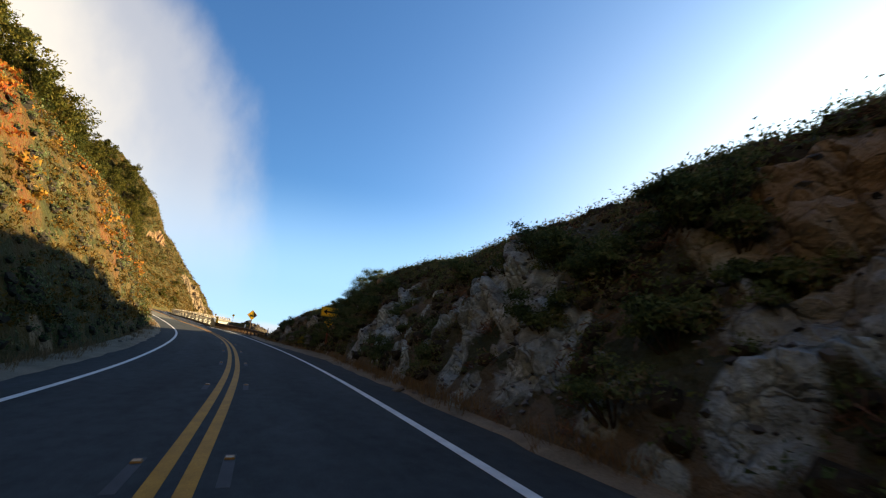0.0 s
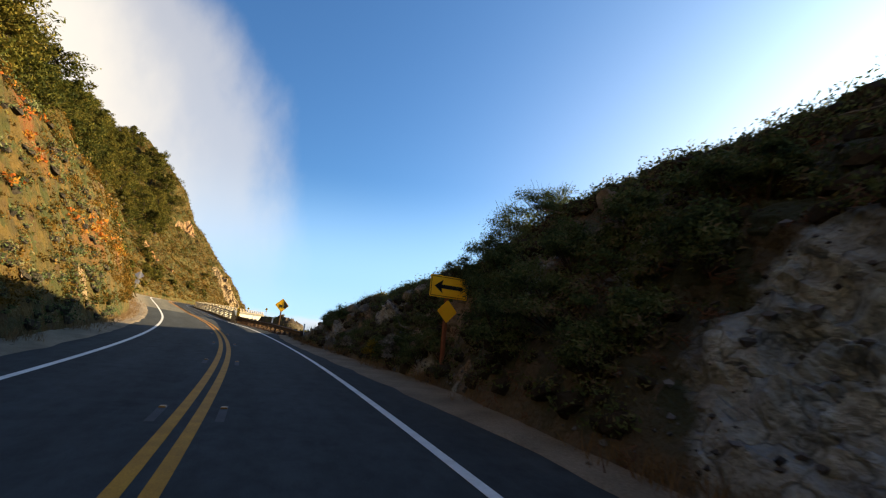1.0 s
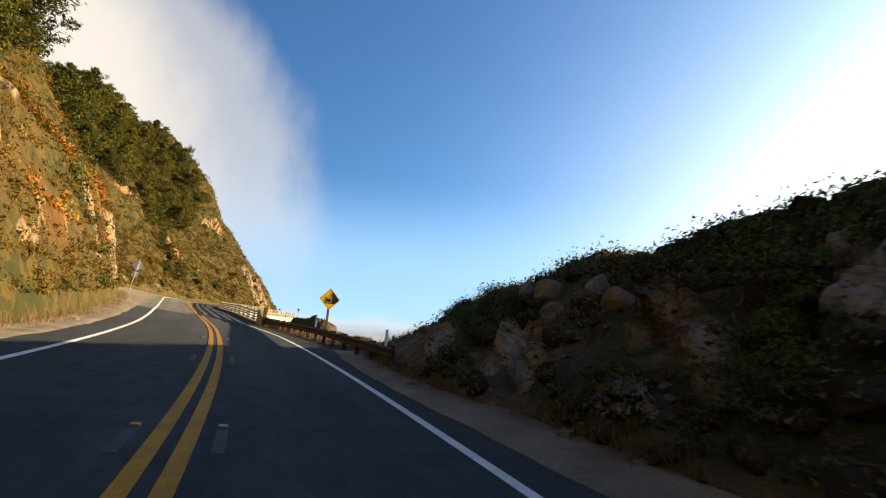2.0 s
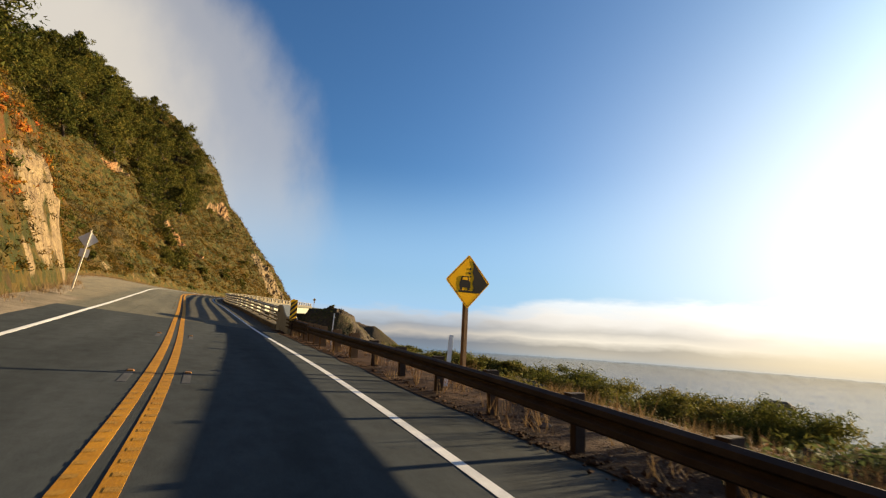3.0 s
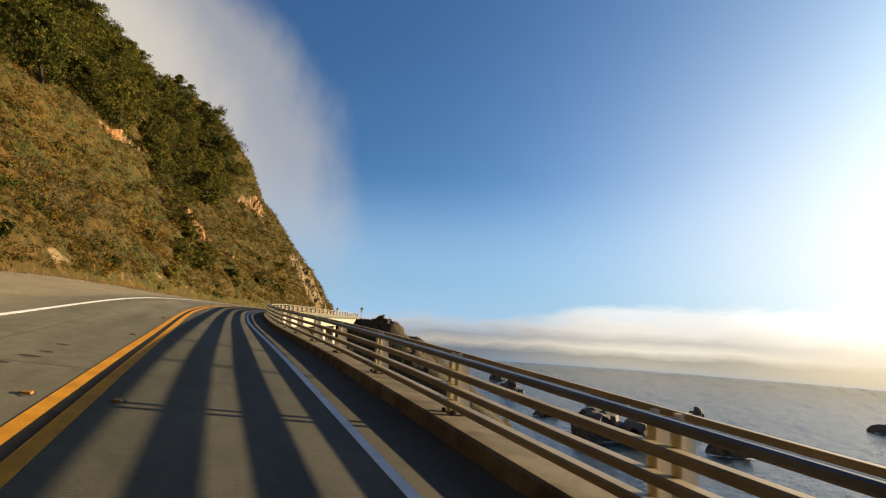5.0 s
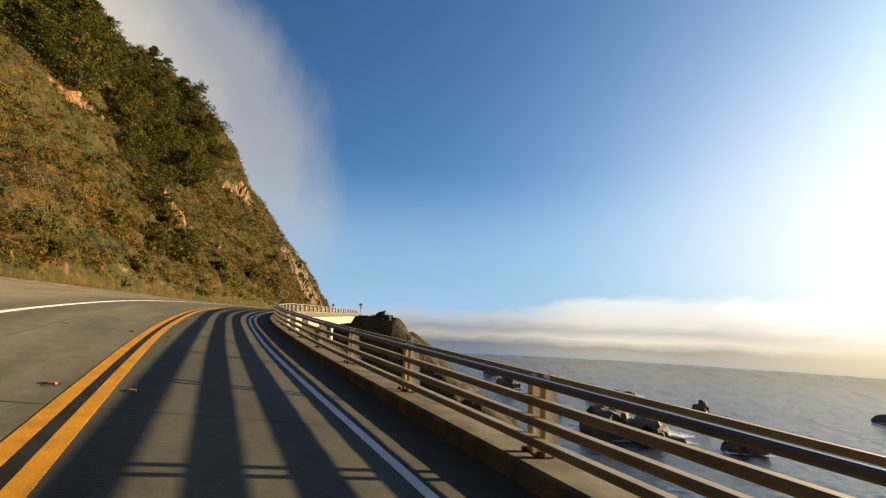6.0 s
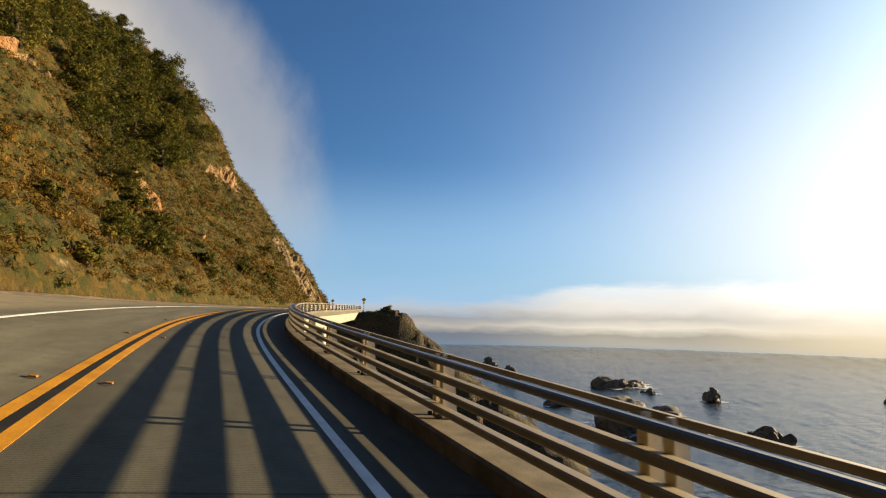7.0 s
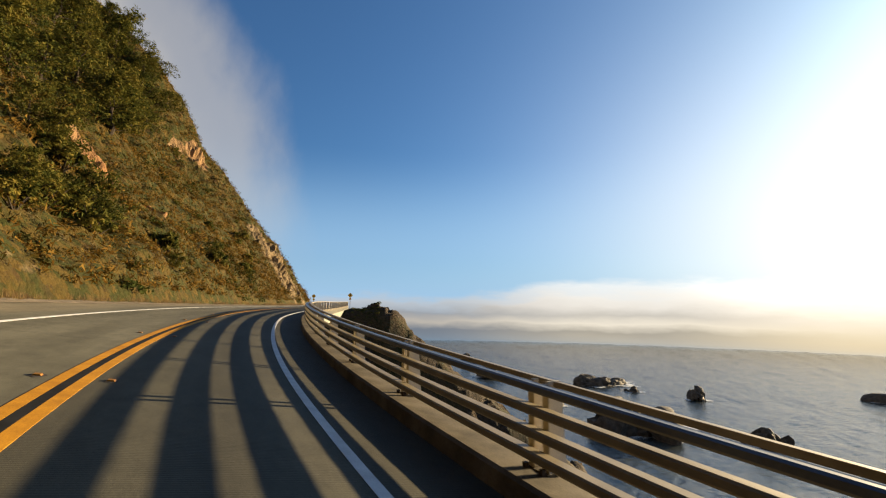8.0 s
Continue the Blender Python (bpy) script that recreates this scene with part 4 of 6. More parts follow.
POST_S = np.arange(82.3, 245, 3.9)


def railing_posts():
    """Paired plates with a splice sleeve, shared by every post."""
    shapes = []
    for k in (-0.12, 0.12):
        bm = plate([(0.0, 0.0), (0.24, 0.0), (0.17, 0.93), (0.0, 0.93)], k - 0.022, k + 0.022)
        box(-0.02, 0.0, k - 0.05, k + 0.05, 0.0, 0.90, bm=bm)
        shapes.append(("post", bm, M_POST))
    shapes.append(("base_plate", box(-0.05, 0.2, -0.18, 0.18, 0.0, 0.02, 0.005), M_CURB))
    for y in (-0.14, 0.14):
        shapes.append(("anchor_bolt", box(-0.11, -0.06, y - 0.025, y + 0.025, 0.0, 0.07), M_RUST))
    for z in (0.19, 0.41, 0.63):
        shapes.append(("bracket", box(-0.06, 0.0, -0.16, 0.16, z - 0.03, z), M_RUST))
    first = True
    for s in POST_S:
        base = stand(float(s), 4.86, 0.26)
        for i, (name, data, mat) in enumerate(shapes):
            if first:
                ob = part(name, data, mat, railing)
                shapes[i] = (name, ob.data, mat)
            else:
                ob = new(name, data)
                ob.parent = railing
            ob.matrix_basis = base
        first = False


railing_posts()


# end wall of the railing, with its year
def end_wall():
    m = stand(81.6, 4.55, -0.1)
    e = thing("bridge_end_wall", m, "weathered concrete bridge end wall with a curved top and carved year", "end wall")
    n, length = 26, 3.25
    prof = []
    for i in range(n + 1):
        y = -length * i / n
        h = 1.40 - 0.60 * float(smooth(7, 22, i))
        prof.append((y, h if i < 25 else h - 0.06))
    bm = bmesh.new()
    rings = []
    for y, h in prof:
        x0 = 0.0 + 0.10 * (max(0, -y - 2.2) / 2.2) ** 2
        rings.append([bm.verts.new(c) for c in ((x0, y, -0.3), (x0, y, h - 0.04), (x0 + 0.04, y, h), (0.40, y, h), (0.44, y, h - 0.04), (0.44, y, -0.3))])
    for a, b in zip(rings, rings[1:]):
        for j in range(6):
            bm.faces.new((a[j], a[(j + 1) % 6], b[(j + 1) % 6], b[j]))
    bm.faces.new(rings[0])
    bm.faces.new(rings[-1][::-1])
    part("wall", bm, M_BARRIER, e)
    bm = box(-0.006, 0.0, -1.15, -0.12, 0.50, 0.52)
    for x in ((-0.006, 0.0, -1.0, -0.12, 1.18, 1.20), (-0.006, 0.0, -1.15, -1.13, 0.52, 1.12), (-0.006, 0.0, -0.14, -0.12, 0.52, 1.18)):
        box(*x, bm=bm)
    part("panel_edge", bm, M_BARRIER, e)
    cu = bpy.data.curves.new("year", "FONT")
    cu.body, cu.size, cu.extrude, cu.align_x = "2012", 0.175, 0.006, "CENTER"
    tmp = bpy.data.objects.new("year", cu)
    scene.collection.objects.link(tmp)
    bpy.context.view_layer.update()
    me = bpy.data.meshes.new_from_object(tmp.evaluated_get(bpy.context.evaluated_depsgraph_get()))
    bpy.data.objects.remove(tmp)
    me.materials.append(mottled("shaded numerals", (0.10, 0.085, 0.065), (0.14, 0.118, 0.09), 3, 60))
    ob = new("year_numerals", me)
    ob.parent = e
    ob.matrix_basis = Matrix.Translation((-0.004, -0.42, 1.02)) @ Matrix(((0, 0, -1, 0), (-1, 0, 0, 0), (0, 1, 0, 0), (0, 0, 0, 1)))


end_wall()


# ---- lines on the road ----
def drift(s):
    """The centre stripes keep a little to the seaward side on the asphalt."""
    return 0.12 * (1 - float(smooth(50, 84, s)))


def line(name, l0, l1, s0, s1, mat, label, shift=None):
    sweep(name, [(l0, 0.002), (l1, 0.002), (l1, 0.006), (l0, 0.006)], s0, s1, 1.0, mat, None, label, "road line", "structure", shift=shift)


LANE = 3.165
for a, b in ((-60, 78.6), (78.63, 245.97), (246.03, 330)):
    line("edge_line", LANE - 0.07, LANE + 0.07, a, b, M_WHITE, "worn white edge line")
    line("edge_line", -LANE - 0.07, -LANE + 0.07, a, b, M_WHITE, "worn white edge line")
    line("centre_line", -0.22, -0.065, a, b, M_YELLOW, "double yellow centre line, one stripe", drift)
    line("centre_line", 0.065, 0.22, a, b, M_YELLOW, "double yellow centre line, one stripe", drift)

# ---- guard rail before the bridge ----
def guard_rail():
    e = thing("guard_rail", Matrix.Identity(4), "rust-brown steel guard rail on steel and timber posts", "guard rail")
    def waves(z, n):
        """The folded section of a beam, n waves from the height z upwards, with its thickness."""
        front = []
        for k in range(n):
            front += [(4.62, z), (4.56, z + 0.035), (4.56, z + 0.095), (4.62, z + 0.13)]
            z += 0.165
        return front + [(a + 0.012, b) for a, b in front[::-1]]

    sweep("beam", waves(0.37, 2), 49.0, 74.2, 0.6, M_RUST, e, "rust-brown corrugated beam")
    sweep("bridge_beam", waves(0.29, 3), 74.2, 78.9, 0.6, M_RUST, e, "taller rust-brown beam at the bridge end")
    s = 49.6
    while s < 78.3:
        m = stand(s, 4.80, 0)
        wood = s > 68.5
        bm = box(-0.10, 0.12, -0.10, 0.10, -0.6, 0.77, 0.008) if wood else box(-0.075, 0.075, -0.05, 0.05, -0.6, 0.70, 0.004)
        part("post", bm, M_WOOD if wood else M_RUST, e, "rough timber post" if wood else "").matrix_basis = m
        part("block", box(-0.16, -0.10 if wood else -0.075, -0.09 if wood else -0.07, 0.09 if wood else 0.07, 0.42, 0.75 if wood else 0.70, 0.006), M_WOOD if wood else M_RUST, e).matrix_basis = m
        s += 0.95 if s > 72 else 1.905
    return e


guard_rail()


# ---- signs ----
def diamond(side):
    r = side / math.sqrt(2)
    return rounded([(0, r), (r, 0), (0, -r), (-r, 0)], 0.05)


def curve_sign():
    e = thing("curve_arrow_sign", stand(31.3, 5.72, -0.05, 8), "yellow sign with a black arrow on a red-brown timber post", "road sign")
    part("post", box(-0.048, 0.048, 0.0, 0.11, -0.5, 2.95, 0.010), M_REDWOOD, e, "red-brown timber post")
    part("arrow_plate", plate(rounded([(-0.61, 2.52), (0.61, 2.52), (0.61, 3.13), (-0.61, 3.13)], 0.04), -0.022, -0.016), M_SIGN, e)
    b = bmesh.new()
    for x0, x1, z0, z1 in ((-0.58, 0.58, 3.085, 3.10), (-0.58, 0.58, 2.55, 2.565), (-0.58, -0.565, 2.565, 3.085), (0.565, 0.58, 2.565, 3.085)):
        box(x0, x1, -0.028, -0.023, z0, z1, bm=b)
    part("border", b, M_BLACK, e)
    part("arrow", plate([(-0.47, 2.825), (-0.20, 3.02), (-0.24, 2.88), (0.45, 2.88), (0.45, 2.77), (-0.24, 2.77), (-0.20, 2.63)], -0.028, -0.023), M_BLACK, e, "black arrow")
    bm = plate([(x, z + 2.15) for x, z in diamond(0.46)], -0.022, -0.016)
    part("diamond_plate", bm, M_SIGN, e, "plain yellow diamond")


curve_sign()


def slope_sign():
    e = thing("falling_rock_sign", stand(64.3, 6.12, -0.30, 6), "yellow diamond warning sign with a car below a rock slope", "road sign")
    part("post", box(-0.055, 0.055, 0.0, 0.11, -0.5, 3.0, 0.01), M_WOOD, e, "grey-brown timber post")
    part("plate", plate([(x, z + 2.66) for x, z in diamond(0.91)], -0.022, -0.016), M_SIGN, e)
    outer, inner = diamond(0.87), diamond(0.84)
    bm = bmesh.new()
    a = [bm.verts.new((x, -0.026, z + 2.66)) for x, z in outer]
    c = [bm.verts.new((x, -0.026, z + 2.66)) for x, z in inner]
    for i in range(len(a)):
        j = (i + 1) % len(a)
        bm.faces.new((a[i], a[j], c[j], c[i]))
    part("border", bm, M_BLACK, e)
    bm = plate([(x, z + 2.66) for x, z in ((0.10, 0.50), (0.15, 0.36), (0.11, 0.24), (0.16, 0.10), (0.12, -0.04), (0.16, -0.14), (0.13, -0.22), (-0.26, -0.22), (-0.26, -0.26), (0.34, -0.26), (0.57, -0.02))], -0.028, -0.023)
    part("slope_picture", bm, M_BLACK, e, "black rock face")
    for x, z, r in ((0.05, 0.30, 0.025), (0.03, 0.20, 0.03), (0.06, 0.12, 0.022)):
        bm = plate([(x + r * math.cos(a), z + 2.66 + r * math.sin(a)) for a in np.linspace(0, 5.6, 8)], -0.028, -0.023)
        part("rock_picture", bm, M_BLACK, e, "small black falling rock")
    bm = plate([(x, z + 2.66) for x, z in ((-0.25, -0.15), (0.06, -0.15), (0.06, -0.03), (0.02, 0.02), (-0.01, 0.12), (-0.19, 0.12), (-0.22, 0.02), (-0.25, -0.03))], -0.028, -0.023)
    box(-0.23, -0.17, -0.028, -0.023, 2.45, 2.51, bm=bm)
    box(-0.02, 0.04, -0.028, -0.023, 2.45, 2.51, bm=bm)
    part("car_picture", bm, M_BLACK, e, "black car outline")
    bm = plate([(-0.185, 2.69), (-0.015, 2.69), (-0.035, 2.755), (-0.165, 2.755)], -0.032, -0.029)
    part("car_window", bm, M_SIGN, e)


slope_sign()


def hazard_marker():
    e = thing("hazard_marker", stand(77.1, 4.52, 0.0, 4), "striped black and yellow hazard marker plate on a post", "road sign")
    part("post", box(-0.03, 0.03, 0.0, 0.05, -0.4, 1.5, 0.005), M_RUST, e)
    part("plate", plate(rounded([(-0.155, 0.72), (0.155, 0.72), (0.155, 1.66), (-0.155, 1.66)], 0.03), -0.02, -0.015), M_SIGN, e)
    for k in range(5):
        z = 0.56 + 0.24 * k
        quad = [(-0.15, z - 0.15), (0.15, z + 0.15), (0.15, z + 0.28), (-0.15, z - 0.02)]
        quad = [(x, min(max(v, 0.73), 1.65)) for x, v in quad]
        if quad[1][1] - quad[0][1] < 0.02 and quad[2][1] - quad[1][1] < 0.02:
            continue
        part("stripe", plate(quad, -0.026, -0.021), M_BLACK, e, "black diagonal stripe")


hazard_marker()

# black gap between the stripes on the bridge
line("centre_gap", -0.06, 0.06, 78.63, 245.97, M_BLACK, "black strip between the yellow stripes", drift)


def rumble():
    """Milled dents in the yellow stripes before the bridge, drawn as flat darker patches."""
    v, f = [], []
    for s in np.arange(46, 78, 0.32):
        for l in (-0.165, 0.165):
            p = at(np.full(4, s) + (-0.05, -0.05, 0.05, 0.05), l + drift(s) + np.array((-0.055, 0.055, 0.055, -0.055)), 0.009)
            f.append(tuple(range(len(v), len(v) + 4)))
            v += [tuple(q) for q in p]
    obj("rumble_dents", v, f, mottled("darker dent", (0.30, 0.15, 0.015), (0.40, 0.20, 0.02), 5, 40), label="row of small dents milled into the centre stripes", category="rumble strip", kind="stuff")


rumble()


def markers():
    """Raised amber markers beside the centre line; on the asphalt each sits in a ground slot."""
    bm = plate([(-0.055, 0.0), (0.055, 0.0), (0.04, 0.022), (-0.04, 0.022)], -0.05, 0.05)
    amber = mottled("amber marker", (0.24, 0.10, 0.012), (0.32, 0.14, 0.02), 8, 60, 0.4)
    slot_mat = mottled("ground slot", (0.045, 0.047, 0.052), (0.065, 0.067, 0.072), 2, 50)
    stain_mat = mottled("tar stain", (0.035, 0.030, 0.026), (0.06, 0.05, 0.042), 6, 60)
    data = None
    for s in np.concatenate([np.arange(5.8, 76, 7.3), np.arange(86.9, 232, 7.2)]):
        for side in (-1, 1):
            e = thing("road_marker", lie(float(s), side * 0.43 + drift(s), 0.007), "small amber reflector marker stuck beside the centre line", "road marker", "markers along the centre line")
            if data is None:
                ob = part("body", bm, amber, e)
                data = ob.data
            else:
                ob = new("body", data)
                ob.parent = e
            p = bmesh.new()
            if s < 78:
                box(-0.06, 0.06, -1.0, 0.2, -0.006, -0.003, bm=p)
                part("slot", p, slot_mat, e, "grey ground slot")
            else:
                r = random.Random(int(s * 10) + side)
                ring = [p.verts.new((math.cos(a) * (0.07 + 0.05 * r.random()), math.sin(a) * (0.10 + 0.07 * r.random()), -0.002)) for a in np.linspace(0, 2 * math.pi, 13)[:-1]]
                p.faces.new(ring)
                part("glue_stain", p, stain_mat, e, "dark glue stain")


markers()


def joints():
    """Open joints and tar patches in the deck."""
    dark = mottled("joint", (0.02, 0.018, 0.016), (0.035, 0.03, 0.027), 6, 60)
    for k, s in enumerate([81.6, 86.3] + [96.0 + 11.5 * i for i in range(12)]):
        ll = np.linspace(-8.6, 4.40, 30)
        wob = fbm(np.stack([ll, 0 * ll + k, 0 * ll], -1), 3) * 0.02
        w = 0.022 if k < 2 else 0.010
        v = np.concatenate([at(s + wob - w, ll, 0.0035), at(s + wob + w, ll, 0.0035)])
        obj("deck_joint", v, [(i, i + 1, i + 31, i + 30) for i in range(29)], dark, label="thin dark joint across the deck", category="joint", kind="structure")
    for a, l0, s0, s1 in ((0, -1.95, 78.7, 120), (1, -4.9, 80, 160)):
        ss = np.linspace(s0, s1, 120)
        wob = fbm(np.stack([ss / 2, 0 * ss + 9 * a, 0 * ss], -1), 3) * 0.05
        v = np.concatenate([at(ss, l0 + wob, 0.0032), at(ss, l0 + wob + 0.014, 0.0032)])
        obj("deck_seam", v, [(i, i + 1, i + 121, i + 120) for i in range(119)], dark, label="fine long crack along the deck", category="joint", kind="structure")
    rng = random.Random(5)
    for i in range(26):
        s, l = 88 + rng.random() * 50, -1.0 - rng.random() * 2.4
        if i < 9:
            s, l = 92.5 + i * 0.55 + rng.random() * 0.3, -1.9 + 0.10 * i + rng.random() * 0.2
        n = 9
        r = 0.03 + 0.07 * rng.random()
        pts = at(s + np.array([r * (0.6 + 0.7 * rng.random()) * math.cos(a) for a in np.linspace(0, 6.28, n + 1)[:-1]]), l + np.array([1.4 * r * (0.6 + 0.7 * rng.random()) * math.sin(a) for a in np.linspace(0, 6.28, n + 1)[:-1]]), 0.0042)
        obj("tar_patch", pts, [tuple(range(n))], dark, label="small black tar patch on the deck", category="patch", group="tar patches on the deck", kind="structure")


joints()

# ---- trees ----
def tapered(bm, a, b, ra, rb, n=7):
    a, b = Vector(a), Vector(b)
    q = (b - a).to_track_quat("Z", "Y").to_matrix()
    rings = []
    for p, r in ((a, ra), (b, rb)):
        rings.append([bm.verts.new(p + q @ Vector((r * math.cos(t), r * math.sin(t), 0))) for t in np.linspace(0, 2 * math.pi, n + 1)[:-1]])
    for i in range(n):
        bm.faces.new((rings[0][i], rings[0][(i + 1) % n], rings[1][(i + 1) % n], rings[1][i]))
    bm.faces.new(rings[1])


def make_tree(seed, height, spread, lean, top):
    """A wind-shaped conifer: bent trunk, limbs, and a full, uneven crown of leafy sprays."""
    rng = np.random.default_rng(seed)
    e = thing("cypress_tree", Matrix.Identity(4), "dark green wind-shaped conifer growing on the steep hillside", "tree", "conifers on the hillside")
    bm = bmesh.new()
    spine = [Vector((0, 0, -1.6))]
    for i in range(1, 9):
        t = i / 8
        spine.append(Vector((lean * t * t + rng.normal() * 0.14, rng.normal() * 0.14, height * t)))
    for i in range(8):
        tapered(bm, spine[i], spine[i + 1], 0.32 * height / 10 * (1 - i / 8.5), 0.32 * height / 10 * (1 - (i + 1) / 8.5))
    cs, sz, nr = [], [], []

    def spray(c, r, n, out):
        """One tuft: blades round c, flattened, thinning to a tip along out."""
        q = rng.normal(size=(n, 3))
        q /= np.linalg.norm(q, axis=1)[:, None]
        q *= rng.uniform(0.35, 1.0, (n, 1)) ** 0.6 * (r, r, r * 0.62)
        stretch = np.clip(q @ out / r, 0, 1)[:, None]
        cs.append(c + q + out * stretch * r * 0.7)
        sz.append(rng.uniform(0.15, 0.34, n))
        nr.append(q / r + rng.normal(scale=0.5, size=(n, 3)) + (0, 0, 0.5))

    limbs = int(height * 4.2)
    for k in range(limbs):
        t = 0.10 + 0.88 * (k + rng.random()) / limbs
        base = spine[int(t * 8)].lerp(spine[min(8, int(t * 8) + 1)], t * 8 % 1)
        a = k * 2.4 + rng.normal() * 0.5
        wide = (1 - t) ** top * (0.55 + 0.45 * min(1.0, t / 0.25))
        reach = spread * (0.12 + 1.0 * wide) * rng.uniform(0.6, 1.15)
        tip = base + Vector((math.cos(a) * reach, math.sin(a) * reach, reach * rng.uniform(0.10, 0.55)))
        tapered(bm, base, tip, 0.05 * (1.1 - t) + 0.012, 0.008, 4)
        out = np.array((math.cos(a) * 0.7, math.sin(a) * 0.7, 0.6))
        for f in (0.45, 0.75, 1.0):
            c = np.array(base.lerp(tip, f)) + rng.normal(scale=0.22, size=3)
            r = (0.55 + 0.35 * rng.random()) * spread / 4.0 * (0.75 + 0.45 * wide)
            spray(c, r, 36, out)
    spray(np.array(spine[8]), 0.5, 60, np.array((0.0, 0.0, 1.0)))
    part("trunk", bm, M_BARK, e, "grey-brown trunk and limbs")
    me = leaves_mesh("crown", np.concatenate(cs), np.concatenate(sz), np.concatenate(nr), M_LEAF_TREE, 0.36)
    crown = new("crown", me)
    crown.parent = e
    return e


# the wood keeps above a line that climbs with the hillside
WOOD = np.array([(58, 14), (66, 11.5), (80, 11), (90, 9.5), (98, 7.5), (107, 8), (113, 19), (120, 29), (130, 27), (144, 23), (155, 22), (166, 22), (174, 23), (180, 18), (195, 18.5), (207, 22.5), (219, 26), (235, 31), (254, 40)], float)
TREES = [(106, 9.5), (100, 8), (103, 12.5), (96, 12), (108, 14.5), (91, 11.5), (99, 16.5), (105, 18.5), (86, 13), (92, 17), (80, 12.5), (85, 18.5), (74, 13.5), (78, 18), (179, 18.5), (173, 24), (187, 18), (195, 19), (201, 22), (213, 25), (226, 29), (236, 31)]
rng_w = random.Random(77)
tries = 0
while len(TREES) < 265 and tries < 9000:
    tries += 1
    s = rng_w.uniform(60, 241)
    d = float(np.interp(s, WOOD[:, 0], WOOD[:, 1])) + 44 * rng_w.random() ** 1.3
    if all((s - a) ** 2 + (d - b) ** 2 > 4.9 ** 2 for a, b in TREES):
        TREES.append((s, d))
kinds = [make_tree(11, 8.6, 4.0, 1.3, 0.55), make_tree(12, 7.4, 4.4, 0.7, 0.42), make_tree(13, 9.6, 3.7, 1.0, 0.75), make_tree(14, 6.6, 3.9, 1.1, 0.45), make_tree(15, 8.0, 4.6, 0.9, 0.5)]
rng_t = random.Random(4)
for i, (s, d) in enumerate(TREES):
    p = hill_points(np.array([float(s)]), np.array([float(d)]))[0][0]
    size = rng_t.uniform(0.72, 1.12) * (1.25 if 150 < s < 226 and d > 42 else 1.0)
    m = pose(p[0], p[1], p[2] - 0.7, rng_t.uniform(-5, 5), rng_t.uniform(-3, 8), rng_t.uniform(0, 360)) @ Matrix.Diagonal((size, size, size * rng_t.uniform(0.85, 1.15), 1))
    ob = kinds[i] if i < 5 else copy_thing(kinds[i % 5], m)
    ob.matrix_basis = m


def lone_tree(s, d, k, scale):
    p = hill_points(np.array([float(s)]), np.array([float(d)]))[0][0]
    ob = copy_thing(kinds[k], Matrix.Identity(4))
    ob.matrix_basis = pose(p[0], p[1], p[2] - 0.5, 0, 0, 70 * k + s) @ Matrix.Scale(scale, 4)


for s, d, k, q in ((168.5, 8.6, 3, 0.52), (167, 4.2, 1, 0.55), (158.5, 3.6, 3, 0.36), (161, 4.6, 4, 0.42), (190, 3.6, 1, 0.30), (174, 1.6, 3, 0.26), (171, 11.5, 1, 0.45), (232, 25, 3, 0.45), (201, 2.6, 3, 0.24)):
    lone_tree(s, d, k, q)


# ---- scrub ----
def stuff(name, data, mat, label, category, aspect=0.5):
    me = leaves_mesh(name, *data, mat, aspect)
    return tagged(new(name, me), label, category, "", "stuff")


ICO = np.array([(0, -0.53, 0.85), (0, 0.53, 0.85), (0, -0.53, -0.85), (0, 0.53, -0.85), (-0.53, 0.85, 0), (0.53, 0.85, 0), (-0.53, -0.85, 0), (0.53, -0.85, 0), (0.85, 0, 0.53), (0.85, 0, -0.53), (-0.85, 0, 0.53), (-0.85, 0, -0.53)])
_near = np.linalg.norm(ICO[:, None] - ICO[None], axis=2) < 1.2
ICO_F = [(a, b, c) for a in range(12) for b in range(a + 1, 12) for c in range(b + 1, 12) if _near[a, b] and _near[b, c] and _near[a, c]]


M_CORE = mottled("dark bush cores", (0.026, 0.023, 0.018), (0.052, 0.044, 0.032), 3.0, 25, 0.95, 0, 0.05, 0.9, 0.03, 0.5)


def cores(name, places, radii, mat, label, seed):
    """Solid dark lumps at the hearts of bushes, under their leaves."""
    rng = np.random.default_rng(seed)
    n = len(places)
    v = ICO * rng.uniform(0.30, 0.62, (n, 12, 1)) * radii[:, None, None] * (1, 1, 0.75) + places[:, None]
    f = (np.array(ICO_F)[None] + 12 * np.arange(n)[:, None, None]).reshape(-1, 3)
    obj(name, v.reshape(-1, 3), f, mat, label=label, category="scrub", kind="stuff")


def scatter_hill(seed, n, s0, s1, d0, d1, want):
    rng = np.random.default_rng(seed)
    s = rng.uniform(s0, s1, n)
    d = d0 + (d1 - d0) * rng.uniform(0, 1, n) ** 1.3
    p, rock, red, _ = hill_points(s, d)
    keep = want(s, d, p, rock, red, rng)
    return p[keep], rng


p, rng = scatter_hill(21, 6500, 56, 135, 0.3, 34, lambda s, d, p, rock, red, r: (rock < 0.55) & (red < 0.6))
stuff("hillside_scrub", clumps(rng, p, rng.uniform(0.22, 0.8, len(p)), 40, 0.085, 0.75), M_LEAF_SUN, "olive and ochre scrub covering the hillside", "scrub", 0.3)
p, rng = scatter_hill(27, 5600, -4, 58, 0.3, 26, lambda s, d, p, rock, red, r: (rock < 0.55) & (red < 0.9))
stuff("hillside_scrub", clumps(rng, p, rng.uniform(0.18, 0.6, len(p)), 44, 0.05, 0.75), M_LEAF_SUN, "olive and ochre scrub covering the foot of the hillside", "scrub")
